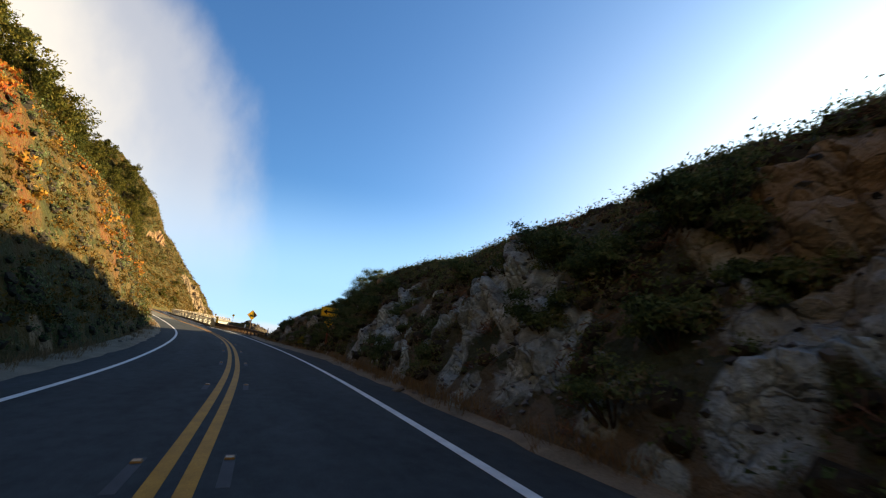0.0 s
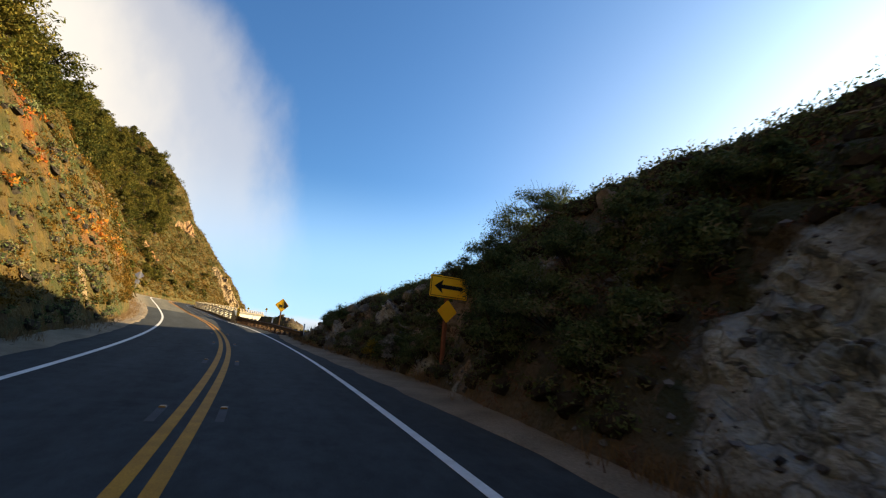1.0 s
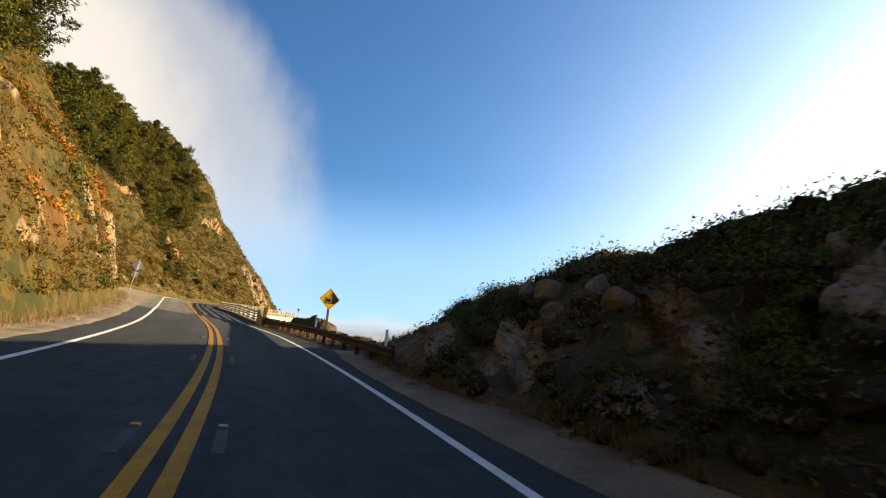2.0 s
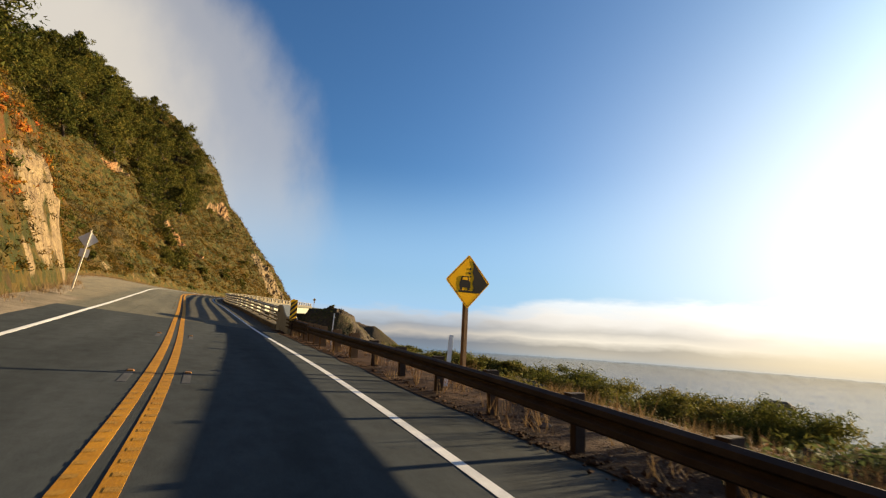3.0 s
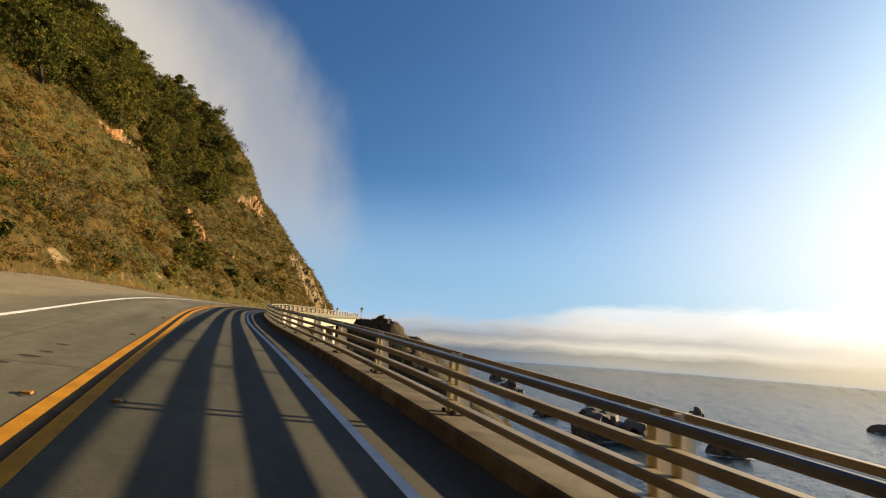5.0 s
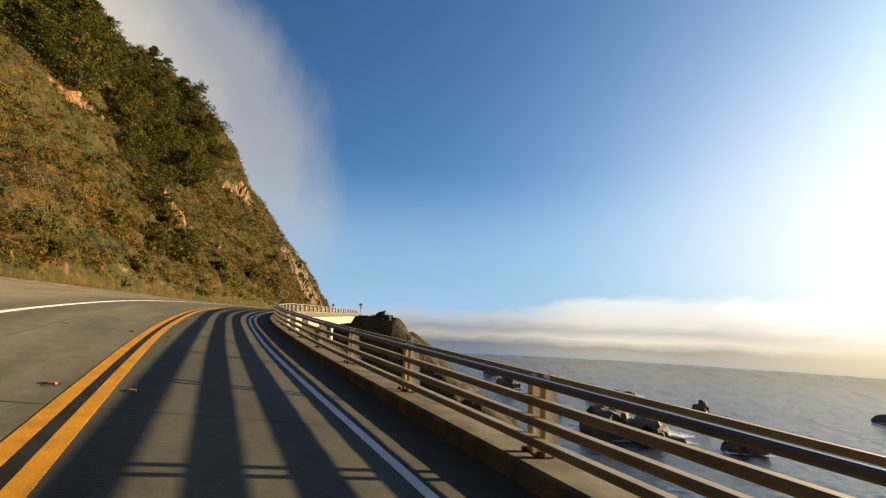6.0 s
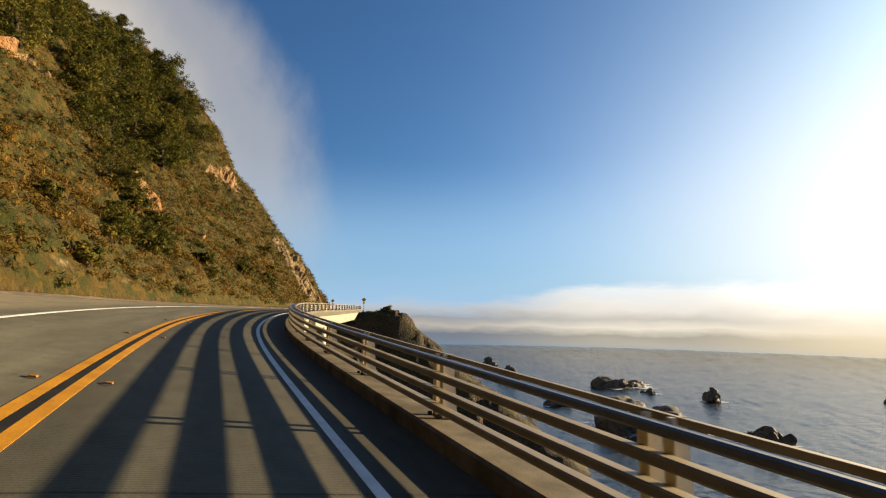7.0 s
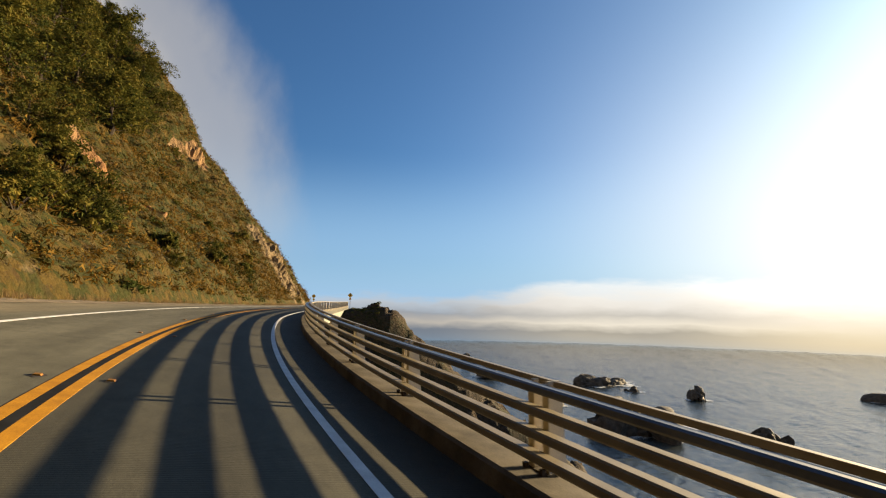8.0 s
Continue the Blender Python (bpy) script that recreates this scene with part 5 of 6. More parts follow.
p, rng = scatter_hill(22, 12000, 130, 268, 0.5, 80, lambda s, d, p, rock, red, r: rock < 0.32)
stuff("hillside_scrub", clumps(rng, p, rng.uniform(0.4, 1.2, len(p)), 28, 0.155, 0.75), M_LEAF_SUN, "olive and ochre scrub covering the far hillside", "scrub", 0.3)
p, rng = scatter_hill(26, 4500, 20, 150, 30, 85, lambda s, d, p, rock, red, r: rock < 0.6)
stuff("hillside_scrub", clumps(rng, p, rng.uniform(0.5, 1.5, len(p)), 18, 0.26, 0.7), M_LEAF_SUN, "olive and ochre scrub high on the hillside", "scrub")
p, rng = scatter_hill(23, 9000, -4, 110, 1.5, 30, lambda s, d, p, rock, red, r: (red > 0.3) & (rock < 0.8))
stuff("red_mats", clumps(rng, p, rng.uniform(0.2, 0.6, len(p)), 30, 0.085, 0.45), M_LEAF_RED, "red and orange succulent mats on the hillside", "ground cover")
p, rng = scatter_hill(24, 2200, 60, 250, 0.5, 26, lambda s, d, p, rock, red, r: (fbm(p / 8.0 + 33, 2) > 0.05) & (rock < 0.4))
stuff("grey_brush", clumps(rng, p, rng.uniform(0.35, 0.9, len(p)), 44, 0.12, 0.8), M_LEAF_GREY, "dry grey-green brush on the hillside", "brush", 0.16)
p, rng = scatter_hill(29, 900, 124, 152, 1.5, 14, lambda s, d, p, rock, red, r: ((s - 138) / 10) ** 2 + ((d - 6.5) / 4) ** 2 < 1 + 0.8 * fbm(p / 4.0, 2))
stuff("grey_brush", clumps(rng, p, rng.uniform(0.35, 0.9, len(p)), 60, 0.13, 0.8), M_LEAF_GREY, "patch of dry grey brush on the hillside", "brush", 0.14)
p, rng = scatter_hill(25, 2400, 66, 262, 0.2, 46, lambda s, d, p, rock, red, r: (fbm(p / 5.0 + 73, 3) > 0.10) & (rock < 0.2))
stuff("dark_bushes", clumps(rng, p, rng.uniform(0.4, 1.4, len(p)), 70, 0.13, 0.8), M_LEAF_BUSH, "dark green bushes low on the hillside", "bushes")


M_DRY = leafy("brown dry brush", [(0.045, 0.030, 0.024), (0.11, 0.062, 0.042), (0.18, 0.105, 0.068)])


p, rng = scatter_hill(28, 2400, -6, 68, 0.1, 16, lambda s, d, p, rock, red, r: ((s < 52) & (d < 5.5)))
rad = rng.uniform(0.2, 0.7, len(p))
stuff("dark_bushes", clumps(rng, p, rad, 70, 0.045, 0.8), M_LEAF_DARK, "dark green bushes at the foot of the hillside", "bushes")
cores("bush_hearts", p, rad * 0.9, M_CORE, "dense hearts of the dark green bushes", 133)


def scatter_bank(seed, n, s0, s1, u0, u1, want):
    rng = np.random.default_rng(seed)
    s, u = rng.uniform(s0, s1, n), rng.uniform(u0, u1, n)
    p, rock, sand, _ = bank_points(s, u)
    keep = want(s, u, p, rock, rng) & ((sand < 0.4) | (u < 0.06))
    return p[keep], rng


p, rng = scatter_bank(31, 8000, -8, 58, 0.05, 1.0, lambda s, u, p, rock, r: (rock < 0.42) & (r.random(len(s)) < 0.66 + 0.34 * smooth(0.3, 0.8, u)) & ((fbm(p / 1.5 + 12, 2) < 0.06) | (u > 0.75) | (r.random(len(s)) < 0.25)))
rad = 0.15 + 0.50 * rng.uniform(0, 1, len(p)) ** 1.6
stuff("bank_scrub", clumps(rng, p, rad, 80, 0.030, 0.8), M_LEAF_DARK, "dark scrub over the shaded bank", "scrub")
cores("scrub_hearts", p, rad, M_CORE, "dense hearts of the dark scrub on the bank", 131)
p, rng = scatter_bank(32, 1000, -8, 58, 0.84, 1.12, lambda s, u, p, rock, r: s < 58)
rad = rng.uniform(0.10, 0.22, len(p))
stuff("crest_scrub", clumps(rng, p - (0, 0, 0.06), rad, 240, 0.014, 0.8), M_LEAF_DARK, "dark brush along the crest of the bank", "scrub", 0.3)
cores("crest_hearts", p, rad * 1.2, M_CORE, "dense hearts of the dark brush along the crest", 132)
p, rng = scatter_bank(33, 1000, -8, 60, 0.02, 0.8, lambda s, u, p, rock, r: (rock < 0.6) & (fbm(p / 2.5 + 8, 2) > -0.05))
stuff("dry_brush", clumps(rng, p, rng.uniform(0.12, 0.40, len(p)), 40, 0.08, 0.9), M_DRY, "brown dry brush and grass on the bank", "brush", 0.10)


def rubble(n, seed):
    """Loose angular stones strewn over the bank."""
    rng = np.random.default_rng(seed)
    s, u = rng.uniform(-6, 58, n), rng.uniform(0.02, 0.95, n)
    p, rock = bank_points(s, u)[:2]
    keep = fbm(p / 1.8 + 44, 3) + 0.5 * (rock > 0.3) > 0.0
    p = p[keep]
    m = len(p)
    q = np.array([(1, 0, 0), (0, 1, 0), (-1, 0, 0), (0, -1, 0), (0, 0, 1), (0, 0, -1)], float)
    q = np.concatenate([q, [(0.7, 0.7, 0.5), (-0.7, -0.7, 0.5)]])
    tri = np.array([(0, 6, 4), (6, 1, 4), (1, 2, 4), (2, 7, 4), (7, 3, 4), (3, 0, 4), (6, 0, 5), (1, 6, 5), (2, 1, 5), (7, 2, 5), (3, 7, 5), (0, 3, 5)])
    size = 0.025 + 0.085 * rng.uniform(0, 1, (m, 1, 1)) ** 3
    a = rng.uniform(0, 6.28, m)
    c, d = np.cos(a)[:, None], np.sin(a)[:, None]
    v = q * rng.uniform(0.55, 1.25, (m, 8, 1)) * size * (1, 0.8, 0.7)
    v = np.stack([v[..., 0] * c - v[..., 1] * d, v[..., 0] * d + v[..., 1] * c, v[..., 2]], -1) + p[:, None]
    f = (tri[None] + 8 * np.arange(m)[:, None, None]).reshape(-1, 3)
    stone = leafy("strewn stones", [(0.03, 0.03, 0.03), (0.07, 0.072, 0.075), (0.14, 0.15, 0.165), (0.18, 0.165, 0.14)], 0.9, 0.2)
    obj("rubble", v.reshape(-1, 3), f, stone, label="loose angular grey stones strewn over the bank", category="stones", kind="stuff")


rubble(7000, 91)


def grass_line(seed, n, s0, s1, lat, width, name, label):
    rng = np.random.default_rng(seed)
    s = rng.uniform(s0, s1, n)
    l = lat(s) + rng.normal(scale=width, size=n)
    keep = fbm(np.stack([s / 1.7, 0 * s, 0 * s], -1), 2) > -0.25
    p = at(s[keep], l[keep], 0.03)
    k, per = len(p), 9
    c = p[:, None] + np.concatenate([rng.normal(scale=0.06, size=(k, per, 2)), rng.uniform(0.05, 0.14, (k, per, 1))], 2)
    c = c.reshape(-1, 3)
    m = len(c)
    h = rng.uniform(0.12, 0.38, m)
    a = rng.uniform(0, 2 * math.pi, m)
    side = np.stack([np.cos(a), np.sin(a), 0 * a], 1) * 0.007
    top = c + np.stack([rng.normal(scale=0.09, size=m), rng.normal(scale=0.09, size=m), h], 1)
    v = np.stack([c - side, c + side, top], 1).reshape(-1, 3)
    me = bpy.data.meshes.new(name)
    me.vertices.add(3 * m)
    me.vertices.foreach_set("co", v.ravel().astype(np.float32))
    me.loops.add(3 * m)
    me.loops.foreach_set("vertex_index", np.arange(3 * m, dtype=np.int32))
    me.polygons.add(m)
    me.polygons.foreach_set("loop_start", np.arange(0, 3 * m, 3, dtype=np.int32))
    me.update(calc_edges=True)
    me.materials.append(M_GRASS)
    tagged(new(name, me), label, "grass", "", "stuff")


grass_line(41, 2600, -8, 62, lambda s: np.interp(s, BANKFOOT[:, 0], BANKFOOT[:, 1]) + 0.25, 0.3, "dry_grass", "dry brown grass at the foot of the bank")
grass_line(42, 2600, -5, 240, lambda s: foot(s) + 0.15, 0.35, "dry_grass", "dry straw grass at the foot of the hillside")
grass_line(43, 260, 56, 80, lambda s: 5.6 + 0 * s, 0.7, "dry_grass", "dry grass tufts behind the guard rail")

# brush on the seaward side before the bridge
rng = np.random.default_rng(51)
s, l = rng.uniform(46, 88, 640), rng.uniform(7.2, 17, 640)
keep = l > 7.2 + 2.0 * smooth(70, 86, s)
p = coast_points(s[keep], l[keep])[0]
stuff("coastal_brush", clumps(rng, p, rng.uniform(0.35, 0.62, len(p)), 230, 0.05, 0.8), M_LEAF_COAST, "yellow-green coastal brush above the sea cliff", "brush", 0.22)
s, l = rng.uniform(243, 266, 160), rng.uniform(5.5, 13, 160)
p = coast_points(s, l)[0]
stuff("coastal_brush", clumps(rng, p, rng.uniform(0.3, 0.7, len(p)), 60, 0.11, 0.7), M_LEAF_COAST, "low green brush at the far end of the bridge", "brush", 0.3)


# clods lying in the mulch under the guard rail
def clods(n, s0, s1, l0, l1, seed):
    rng = np.random.default_rng(seed)
    p = at(rng.uniform(s0, s1, n), rng.uniform(l0, l1, n), 0.03)
    q = np.array([(1, 0, 0), (0, 1, 0), (-1, 0, 0), (0, -1, 0), (0, 0, 1), (0, 0, -1)], float)
    tri = np.array([(0, 1, 4), (1, 2, 4), (2, 3, 4), (3, 0, 4), (1, 0, 5), (2, 1, 5), (3, 2, 5), (0, 3, 5)])
    v = p[:, None] + q * rng.uniform(0.5, 1.3, (n, 6, 1)) * (0.018 + 0.045 * rng.uniform(0, 1, (n, 1, 1)) ** 3) * (1, 1, 0.7)
    f = (tri[None] + 6 * np.arange(n)[:, None, None]).reshape(-1, 3)
    obj("dirt_clods", v.reshape(-1, 3), f, M_MULCH, label="loose red-brown clods and bark chips", category="clods", kind="stuff")


clods(3800, 56, 80, 4.4, 7.0, 45)


def coast_bush(s, lat, r, seed):
    p = coast_points(np.array([float(s)]), np.array([float(lat)]))[0][0]
    e = thing("coastal_bush", pose(p[0], p[1], p[2]), "rounded yellow-green coastal bush above the sea cliff", "bush", "bushes above the sea cliff")
    rng = np.random.default_rng(seed)
    sub = rng.normal(size=(26, 3)) * (r * 0.6, r * 0.6, r * 0.13) + (0, 0, r * 0.24)
    c = clumps(rng, sub, rng.uniform(0.28, 0.5, 26) * r, 420, 0.036 + 0.012 * r, 0.85)
    lv = new("leaves", leaves_mesh("leaves", *c, M_LEAF_COAST, 0.26))
    lv.parent = e
    bm = bmesh.new()
    for q in sub:
        tapered(bm, (0, 0, -0.3), tuple(q), 0.022, 0.006, 4)
    part("branchwork", bm, M_BARK, e, "thin woody stems")


for i, (s, l, r) in enumerate(((66, 11.2, 1.35), (64.3, 12.8, 1.2), (68.6, 12.0, 1.1), (71, 10.6, 0.9), (62.4, 11.0, 1.0), (74, 11.0, 0.8), (60.3, 11.2, 1.2), (67.4, 9.4, 0.6), (70, 13.5, 1.1), (62, 13.2, 1.2), (69.4, 9.2, 0.55), (77, 9.9, 0.65), (57.5, 9.5, 0.9), (72.5, 8.6, 0.45), (66.5, 8.0, 0.4))):
    coast_bush(s, l, r, 300 + i)


# ---- single bushes ----
def bush(name, s, u, radius, per, leaf, mat, label, seed, twigs=False, lift=0.0):
    p = bank_points(np.array([float(s)]), np.array([float(u)]))[0][0]
    e = thing(name, pose(p[0], p[1], p[2] + lift), label, "bush")
    rng = np.random.default_rng(seed)
    sub = np.clip(rng.normal(size=(24, 3)), -1.5, 1.5) * (radius * 0.5, radius * 0.5, radius * 0.34) + (0, 0, radius * 0.45)
    c = clumps(rng, sub, rng.uniform(0.3, 0.55, 24) * radius, per, leaf, 0.9)
    me = leaves_mesh("leaves", *c, mat, 0.4)
    lv = new("leaves", me)
    lv.parent = e
    bm = bmesh.new()
    for q in sub:
        tapered(bm, (0, 0, -0.3), tuple(q), 0.02, 0.006, 4)
    if twigs:
        for k in range(46):
            a = rng.uniform(0, 6.28)
            r = radius * rng.uniform(0.5, 1.0)
            b = Vector((math.cos(a) * r * 0.8, math.sin(a) * r * 0.8, radius * rng.uniform(0.6, 1.25)))
            tapered(bm, b * 0.5, b * 1.06 + Vector((0, 0, 0.04)), 0.007, 0.003, 3)
    part("branchwork", bm, M_BARK, e, "thin woody stems")
    return e


for i in range(44):
    q = random.Random(900 + i)
    bush("dark_bush", q.choice((q.uniform(1, 19), q.uniform(25, 48), q.uniform(26, 40))), q.uniform(0.08, 0.50), q.uniform(0.28, 0.72), 130, 0.03, M_LEAF_DARK, "low dark round bush on the rocky bank", 900 + i)


def hill_shrub(s, d, radius, seed):
    """A dense, wind-shorn dwarf conifer clinging to the hillside."""
    x, y, z = hill_points(np.array([float(s)]), np.array([float(d)]))[0][0]
    e = thing("hillside_shrub", pose(x, y, z - 0.2 * radius, 0, -18, 0), "dense dark green wind-shorn shrub on the hillside", "shrub")
    rng = np.random.default_rng(seed)
    sub = np.clip(rng.normal(size=(34, 3)), -1.6, 1.6) * (radius * 0.48, radius * 0.62, radius * 0.36) + (0, 0, radius * 0.55)
    lv = new("leaves", leaves_mesh("leaves", *clumps(rng, sub, rng.uniform(0.25, 0.48, 34) * radius, 70, 0.17, 0.8), M_LEAF_TREE, 0.4))
    lv.parent = e
    bm = bmesh.new()
    for q in sub:
        tapered(bm, (0, 0, -0.4), tuple(q), 0.07, 0.02, 5)
    part("branchwork", bm, M_BARK, e, "dark woody stems")


for i, (s, d, r) in enumerate([(170.5, 9.5, 1.9), (168, 7.4, 1.5), (168.5, 4.6, 2.2), (165.5, 3.4, 1.6), (163, 4.8, 1.7), (158, 3.4, 1.1), (119, 1.0, 0.8), (137, 0.9, 0.8), (190, 3.0, 1.2), (201, 2.8, 1.3),
                               (150, 1.2, 0.9), (154, 5.5, 0.9), (212, 5.0, 1.2), (178, 3.6, 1.2), (222, 9.0, 1.3), (205, 9.0, 1.1), (143, 8.5, 1.0)]):
    hill_shrub(s, d, r, 1200 + i)


def dead_branch(s, u, length, seed):
    """A bleached, crooked branch lying on the bank."""
    rng = np.random.default_rng(seed)
    p = bank_points(np.array([float(s)]), np.array([float(u)]))[0][0]
    bm = bmesh.new()

    def limb(a, heading, n, step, r, fork):
        for k in range(n):
            heading = (heading + Vector(rng.normal(scale=0.32, size=3) * (1, 1, 0.5))).normalized()
            b = a + heading * step
            tapered(bm, a, b, r * (1 - 0.8 * k / n), r * (1 - 0.8 * (k + 1) / n), 5)
            if fork and k in (2, 4):
                limb(b, (heading + Vector(rng.normal(scale=0.8, size=3))).normalized(), 4, step * 0.7, r * 0.55, False)
            a = b

    side = rights([float(s)])[0]
    limb(Vector((p[0], p[1], p[2] + 0.12)), Vector((-side[1] * 0.8, side[0] * 0.8, rng.uniform(-0.1, 0.35))), 7, length / 7, 0.035, True)
    tagged(part("dead_branch", bm, M_DEAD, None), "bleached crooked dead branch on the bank", "branch", "dead branches on the bank")


M_DEAD = mottled("bleached wood", (0.11, 0.10, 0.09), (0.20, 0.185, 0.165), 4, 30, 0.9, 0, 0.1, 0.5, 0.004, 0.35)
for i, (s, u, l) in enumerate(((21, 0.86, 1.5), (22.5, 0.80, 1.2), (20, 0.90, 1.8), (29, 0.80, 1.6), (28, 0.74, 1.1), (14, 0.70, 0.9), (26, 0.55, 0.8), (35, 0.3, 0.9))):
    dead_branch(s, u, l, 950 + i)

M_FLOWER = leafy("yellow flowering leaves", [(0.05, 0.06, 0.015), (0.12, 0.10, 0.015), (0.36, 0.24, 0.02)])
M_PALE = leafy("pale flowering brush", [(0.06, 0.055, 0.045), (0.16, 0.15, 0.13), (0.35, 0.33, 0.30)])
bush("coyote_bush", 31.3, 0.84, 1.0, 300, 0.030, M_LEAF_DARK, "big dark bush with bare twigs on the bank's crest", 61, True)
bush("coyote_bush", 30.2, 0.92, 0.9, 300, 0.030, M_LEAF_DARK, "big dark bush with bare twigs on the bank's crest", 62, True)
bush("coyote_bush", 32.0, 0.70, 0.8, 260, 0.030, M_LEAF_DARK, "dark rounded bush on the bank's crest", 63, True)
bush("coyote_bush", 32.6, 0.56, 0.55, 220, 0.030, M_LEAF_DARK, "dark rounded bush below the bank's crest", 64)
bush("coyote_bush", 18.5, 0.42, 0.6, 225, 0.03, M_LEAF_DARK, "dark rounded bush on the rocky bank", 64)
bush("coyote_bush", 8.3, 0.45, 0.7, 240, 0.03, M_LEAF_DARK, "dark rounded bush on the rocky bank", 65)
bush("coyote_bush", 28.6, 0.3, 0.9, 285, 0.03, M_LEAF_DARK, "dark rounded bush at the foot of the bank", 66)
bush("coyote_bush", 47.5, 0.45, 0.6, 225, 0.03, M_LEAF_DARK, "dark rounded bush on the rocky bank", 67)
for i, (s, u, r) in enumerate(((6.4, 0.38, 0.7), (8.0, 0.46, 0.6), (5.0, 0.45, 0.6), (7.4, 0.24, 0.6), (3.4, 0.32, 0.55), (4.4, 0.22, 0.5), (26.6, 0.25, 0.95), (27.9, 0.15, 0.8), (25.6, 0.50, 0.75), (26.9, 0.42, 0.8), (29.6, 0.45, 0.7), (13.8, 0.5, 0.6), (24.6, 0.2, 0.7), (24.0, 0.4, 0.7), (25.2, 0.36, 0.75), (23.6, 0.55, 0.55), (24.4, 0.6, 0.6))):
    bush("coyote_bush", s, u, r, 250, 0.034, M_LEAF_DARK, "dark dense bush overgrowing the rocky bank", 520 + i)
bush("flowering_bush", 37.3, 0.10, 0.50, 150, 0.035, M_FLOWER, "yellow-flowered bush at the foot of the bank", 68)
bush("pale_bush", 35.2, 0.13, 0.62, 150, 0.035, M_PALE, "pale grey flowering brush at the foot of the bank", 69)
bush("pale_bush", 41.3, 0.12, 0.35, 130, 0.035, M_PALE, "pale grey flowering brush at the foot of the bank", 70)


# ---- boulders ----
def boulder(name, m, size, seed, mat, label, category="boulder", group="", sub=3, jag=0.35, planes=0):
    """A rock: a ball cut by random planes (angular) or broken into uneven lumps."""
    bm = bmesh.new()
    bmesh.ops.create_icosphere(bm, subdivisions=sub, radius=1)
    q = np.array([v.co[:] for v in bm.verts])
    if planes:
        rng = np.random.default_rng(seed)
        nrm = rng.normal(size=(planes, 3))
        nrm /= np.linalg.norm(nrm, axis=1)[:, None]
        k = np.min(np.where(q @ nrm.T > 0.05, rng.uniform(0.5, 0.9, planes) / np.maximum(q @ nrm.T, 0.05), 9), axis=1)
        k = np.minimum(k, 1.15) * (1 + 0.07 * fbm(q * 3 + seed, 3))
    else:
        d1, d2, rnd = cells(q * 1.25 + seed * 3.1)
        k = 1 + jag * (rnd - 0.5) + 0.25 * fbm(q * 1.6 + seed, 4) - 0.18 * d1
    for v, f in zip(bm.verts, k):
        v.co = Vector((v.co.x * size[0], v.co.y * size[1], v.co.z * size[2])) * float(f)
    ob = part(name, bm, mat, None)
    ob.matrix_basis = m
    return tagged(ob, label, category, group)


for i, (s, u, r) in enumerate(((42.6, 0.52, 0.30), (43.3, 0.60, 0.40), (44.4, 0.55, 0.32), (43.9, 0.46, 0.22), (42.0, 0.57, 0.26), (45.4, 0.62, 0.36), (46.8, 0.70, 0.30), (27.2, 0.72, 0.35), (12.6, 0.75, 0.3), (50.2, 0.45, 0.28), (37.6, 0.66, 0.45), (36.6, 0.70, 0.36), (39.5, 0.6, 0.22), (22.0, 0.8, 0.3))):
    p = bank_points(np.array([s]), np.array([u]))[0][0]
    boulder("boulder", pose(p[0], p[1], p[2] + r * 0.05, 20 * i, 10, 47 * i), (r * 1.3, r, r * 0.85), i + 1, M_STONE, "angular tan boulder lying on the bank", "boulder", "boulders on the bank", 3, 0, 8)
p = at(42.0, 4.95, 0.10)[0]
boulder("pale_stone", pose(p[0], p[1], p[2], 0, 0, 20), (0.13, 0.10, 0.08), 30, M_STONE, "pale rounded stone lying on the shoulder", "stone")
rng_s = random.Random(8)
stone_data = []
for k in range(5):
    st = boulder("stone", pose(*at(30 + k * 3.0, 5.6, 0.03)[0], 0, 0, 30 * k), (0.10, 0.08, 0.06), 50 + k, M_STONE, "small loose grey stone on the shoulder", "stone", "loose stones on the shoulder", 2, 0, 11)
    stone_data.append(st)
for k in range(150):
    if k < 95:
        s = rng_s.uniform(-3, 62)
        l = float(np.interp(s, BANKFOOT[:, 0], BANKFOOT[:, 1])) + rng_s.uniform(-0.35, 0.5)
    elif k < 120:
        s, l = rng_s.uniform(58, 80), rng_s.uniform(4.9, 7.0)
    else:
        s = rng_s.uniform(8, 82)
        l = float(foot(s)) + rng_s.uniform(-0.1, 0.6)
    m = pose(*at(s, l, 0.02)[0], rng_s.uniform(0, 40), 0, rng_s.uniform(0, 360)) @ Matrix.Scale(rng_s.uniform(0.4, 2.1), 4)
    ob = copy_thing(stone_data[k % 5], m)
    ob.matrix_basis = m

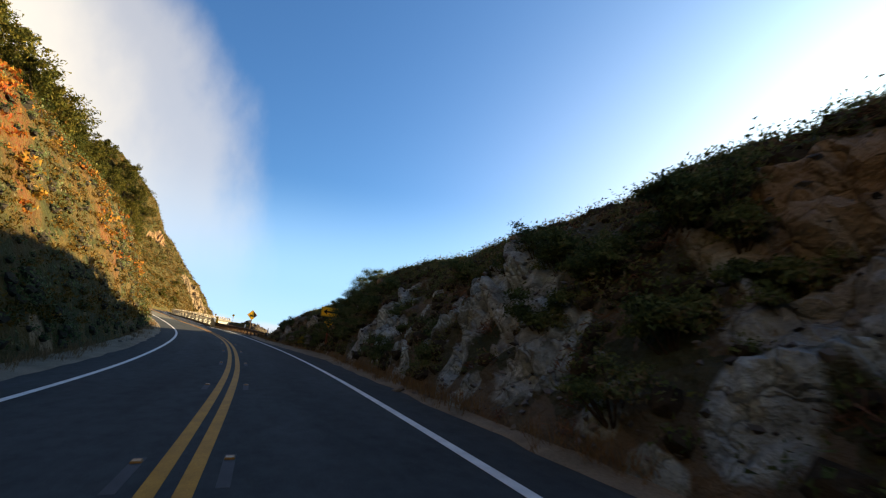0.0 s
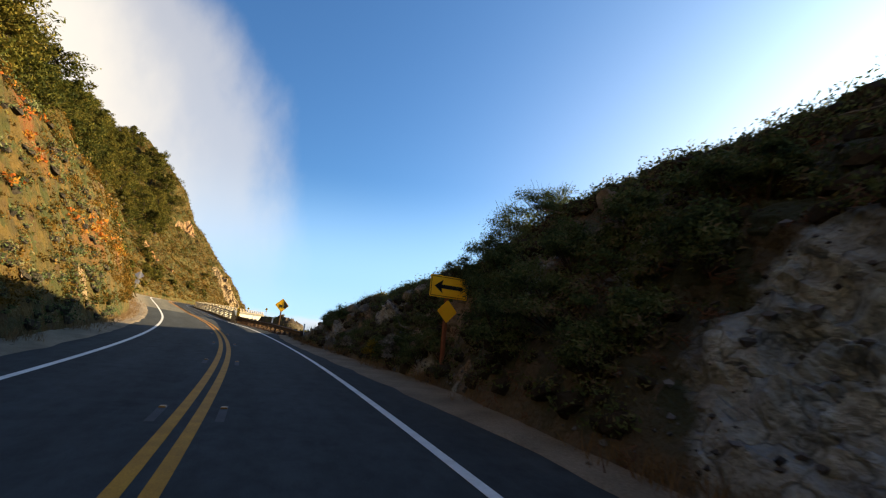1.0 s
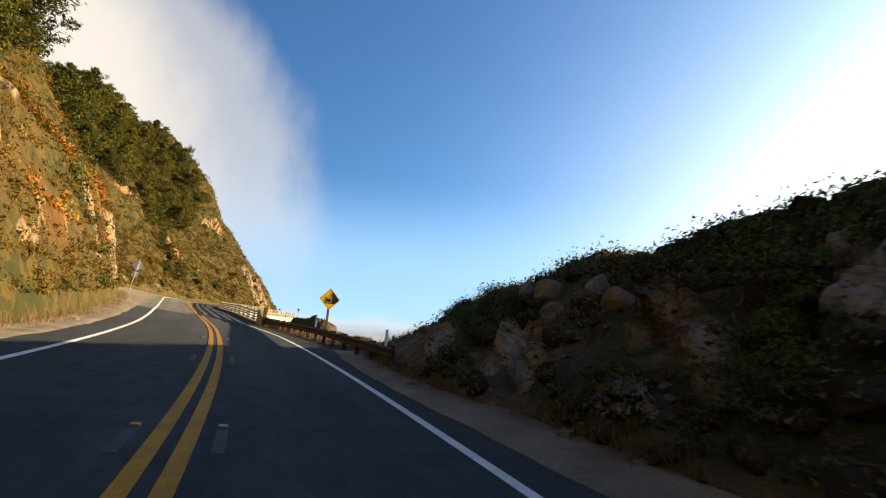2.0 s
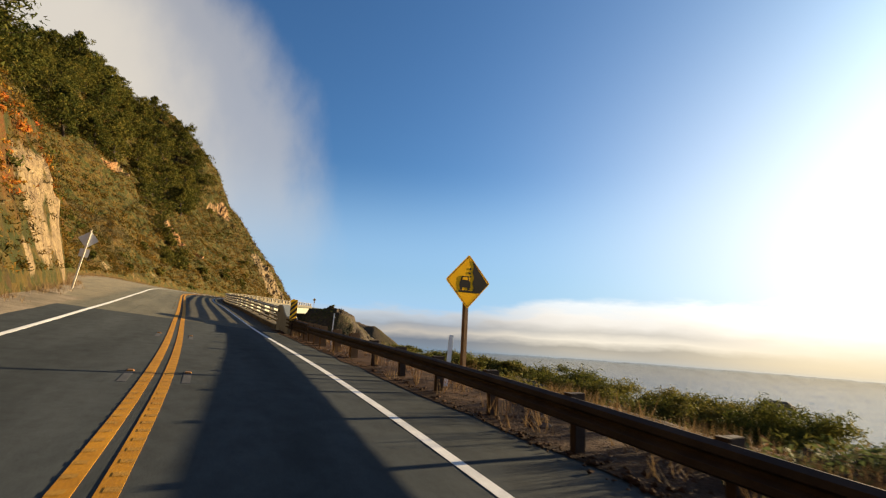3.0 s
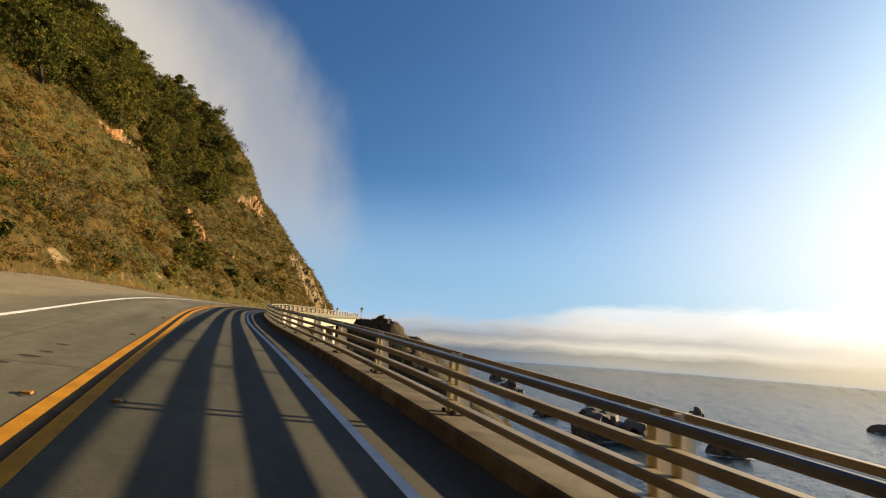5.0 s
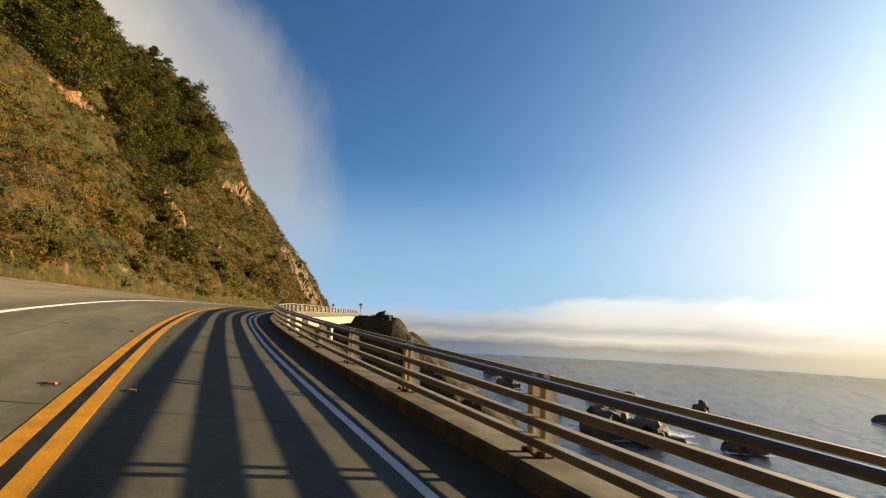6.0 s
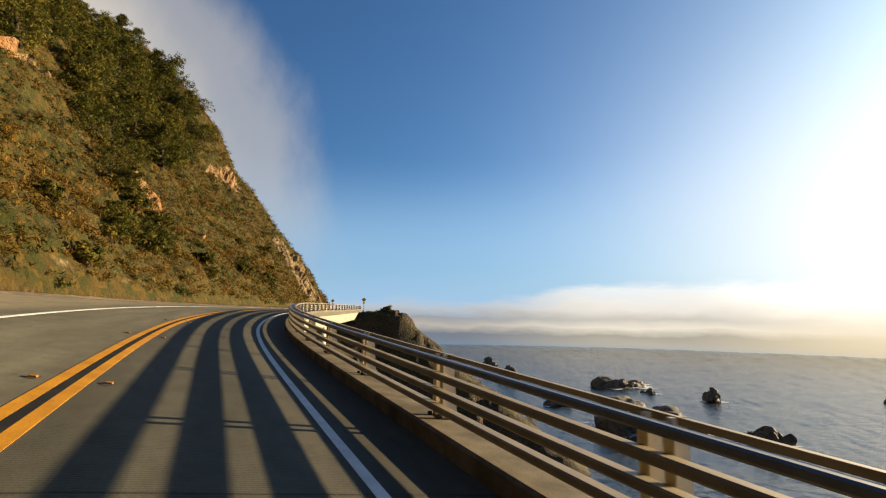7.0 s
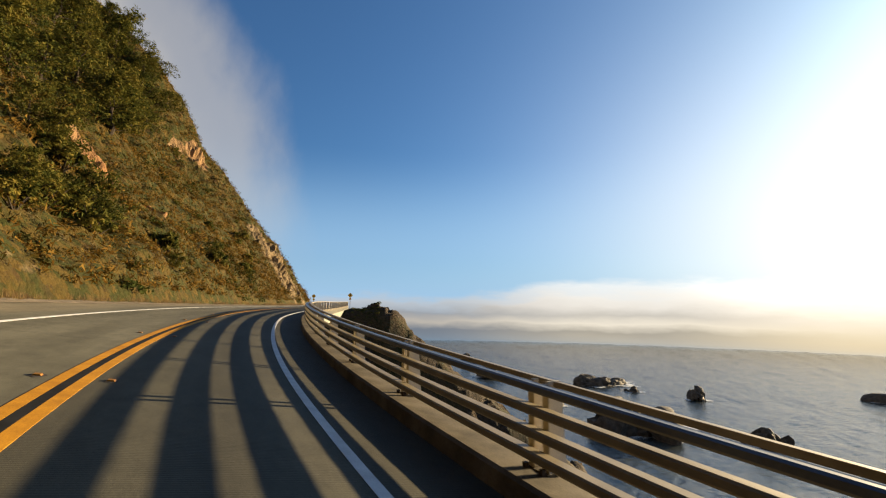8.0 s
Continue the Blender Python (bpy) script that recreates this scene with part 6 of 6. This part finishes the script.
# ---- rocks in the sea, with foam at their feet ----
SEA_ROCKS = [
    (116, 402, 9, 5, 6.5), (133, 407, 12, 5, 4), (147, 350, 5, 4, 6), (127, 377, 4, 3, 3.5), (246, 334, 7, 5, 4.5), (68, 535, 7, 5, 6),
    (70, 294, 13, 9, 10), (84, 291, 15, 8, 8), (63, 445, 8, 6, 8), (108, 268, 6, 4, 7), (60, 345, 7, 5, 3),
]
for i, (x, y, a, b, h) in enumerate(SEA_ROCKS):
    boulder("sea_rock", pose(x, y, SEA_Z - 0.5, 0, 0, 37 * i), (a * 1.25, b * 1.25, h * 1.15), 70 + i, M_ROCK, "dark jagged rock standing in the surf", "sea rock", "rocks in the sea", 4, 0.6)
    n, rings = 40, 7
    v, f, th = [], [], []
    for r in range(rings):
        k = 0.75 + 1.1 * r / (rings - 1)
        for j in range(n):
            t = 2 * math.pi * j / n
            w = 1 + 0.25 * math.sin(3 * t + i) + 0.15 * math.sin(7 * t + 2 * i)
            v.append((x + math.cos(t + radians(37 * i)) * a * k * w, y + math.sin(t + radians(37 * i)) * max(b, 0.7 * a) * k * w, SEA_Z + 0.5))
            th.append(max(0.0, 0.85 - 0.8 * r / (rings - 1)))
    for r in range(rings - 1):
        for j in range(n):
            f.append((r * n + j, r * n + (j + 1) % n, (r + 1) * n + (j + 1) % n, (r + 1) * n + j))
    ob = obj("foam", v, f, M_FOAM, label="white surf round a sea rock", category="foam", kind="stuff")
    ob.data.attributes.new("thick", "FLOAT", "POINT").data.foreach_set("value", np.array(th, np.float32))


# ---- small roadside things ----
def delineator(s, lat, h, lean=0.0, dark=False, half=0.05):
    e = thing("delineator_post", stand(s, lat, h) @ pose(0, 0, 0, 0, lean, 0), "thin white flexible marker post behind the guard rail" if not dark else "thin dark metal marker post by the bridge end", "marker post")
    mat = M_RUST if dark else M_PLASTIC
    part("post", plate(rounded([(-half, -0.4), (half, -0.4), (half, 1.05), (-half, 1.05)], 0.4 * half), -0.006, 0.006), mat, e)
    part("reflector", plate([(-0.7 * half, 0.85), (0.7 * half, 0.85), (0.7 * half, 1.0), (-0.7 * half, 1.0)], -0.012, -0.008), M_PLASTIC if not dark else M_ALU, e)


delineator(63.5, 5.25, 0.05, 4)
delineator(73.5, 5.4, 0.25, 2, False, 0.022)
delineator(52.0, 5.4, 0.05, 0)


def back_of_sign():
    m = stand(90.5, -5.9, 0.0, 0) @ pose(0, 0, 0, 0, 7, 0)
    e = thing("sign_from_behind", m, "leaning timber sign post seen with bare metal sign backs", "road sign")
    part("post", box(-0.045, 0.045, -0.045, 0.045, -0.5, 3.7, 0.01), M_POST, e, "pale timber post")
    part("diamond_plate", plate([(x, z + 3.1) for x, z in diamond(0.76)], 0.065, 0.072), M_ALU, e, "bare metal back of a diamond plate")
    part("speed_plate", plate(rounded([(-0.25, 2.0), (0.25, 2.0), (0.25, 2.5), (-0.25, 2.5)], 0.03), 0.065, 0.072), M_ALU, e, "bare metal back of a square plate")


back_of_sign()


def far_sign(s, lat, size, post_h):
    e = thing("curve_warning_sign", stand(s, lat, -0.2), "small orange-yellow diamond sign with a plate below at the bridge's end", "road sign", "signs at the bridge's end")
    part("post", box(-0.05, 0.05, 0.0, 0.1, -0.3, post_h, 0.01), M_WOOD, e)
    part("diamond_plate", plate([(x, z + post_h - 0.3) for x, z in diamond(size)], -0.02, -0.015), M_SIGN, e)
    part("lower_plate", plate(rounded([(-0.25, post_h - 1.4), (0.25, post_h - 1.4), (0.25, post_h - 0.95), (-0.25, post_h - 0.95)], 0.03), -0.02, -0.015), M_SIGN, e)
    part("symbol", plate([(-0.08, post_h - 0.5), (0.08, post_h - 0.5), (0.08, post_h - 0.1), (-0.08, post_h - 0.1)], -0.026, -0.021), M_BLACK, e)


far_sign(248.0, 5.3, 0.9, 3.4)
far_sign(258.0, -4.4, 0.8, 3.0)
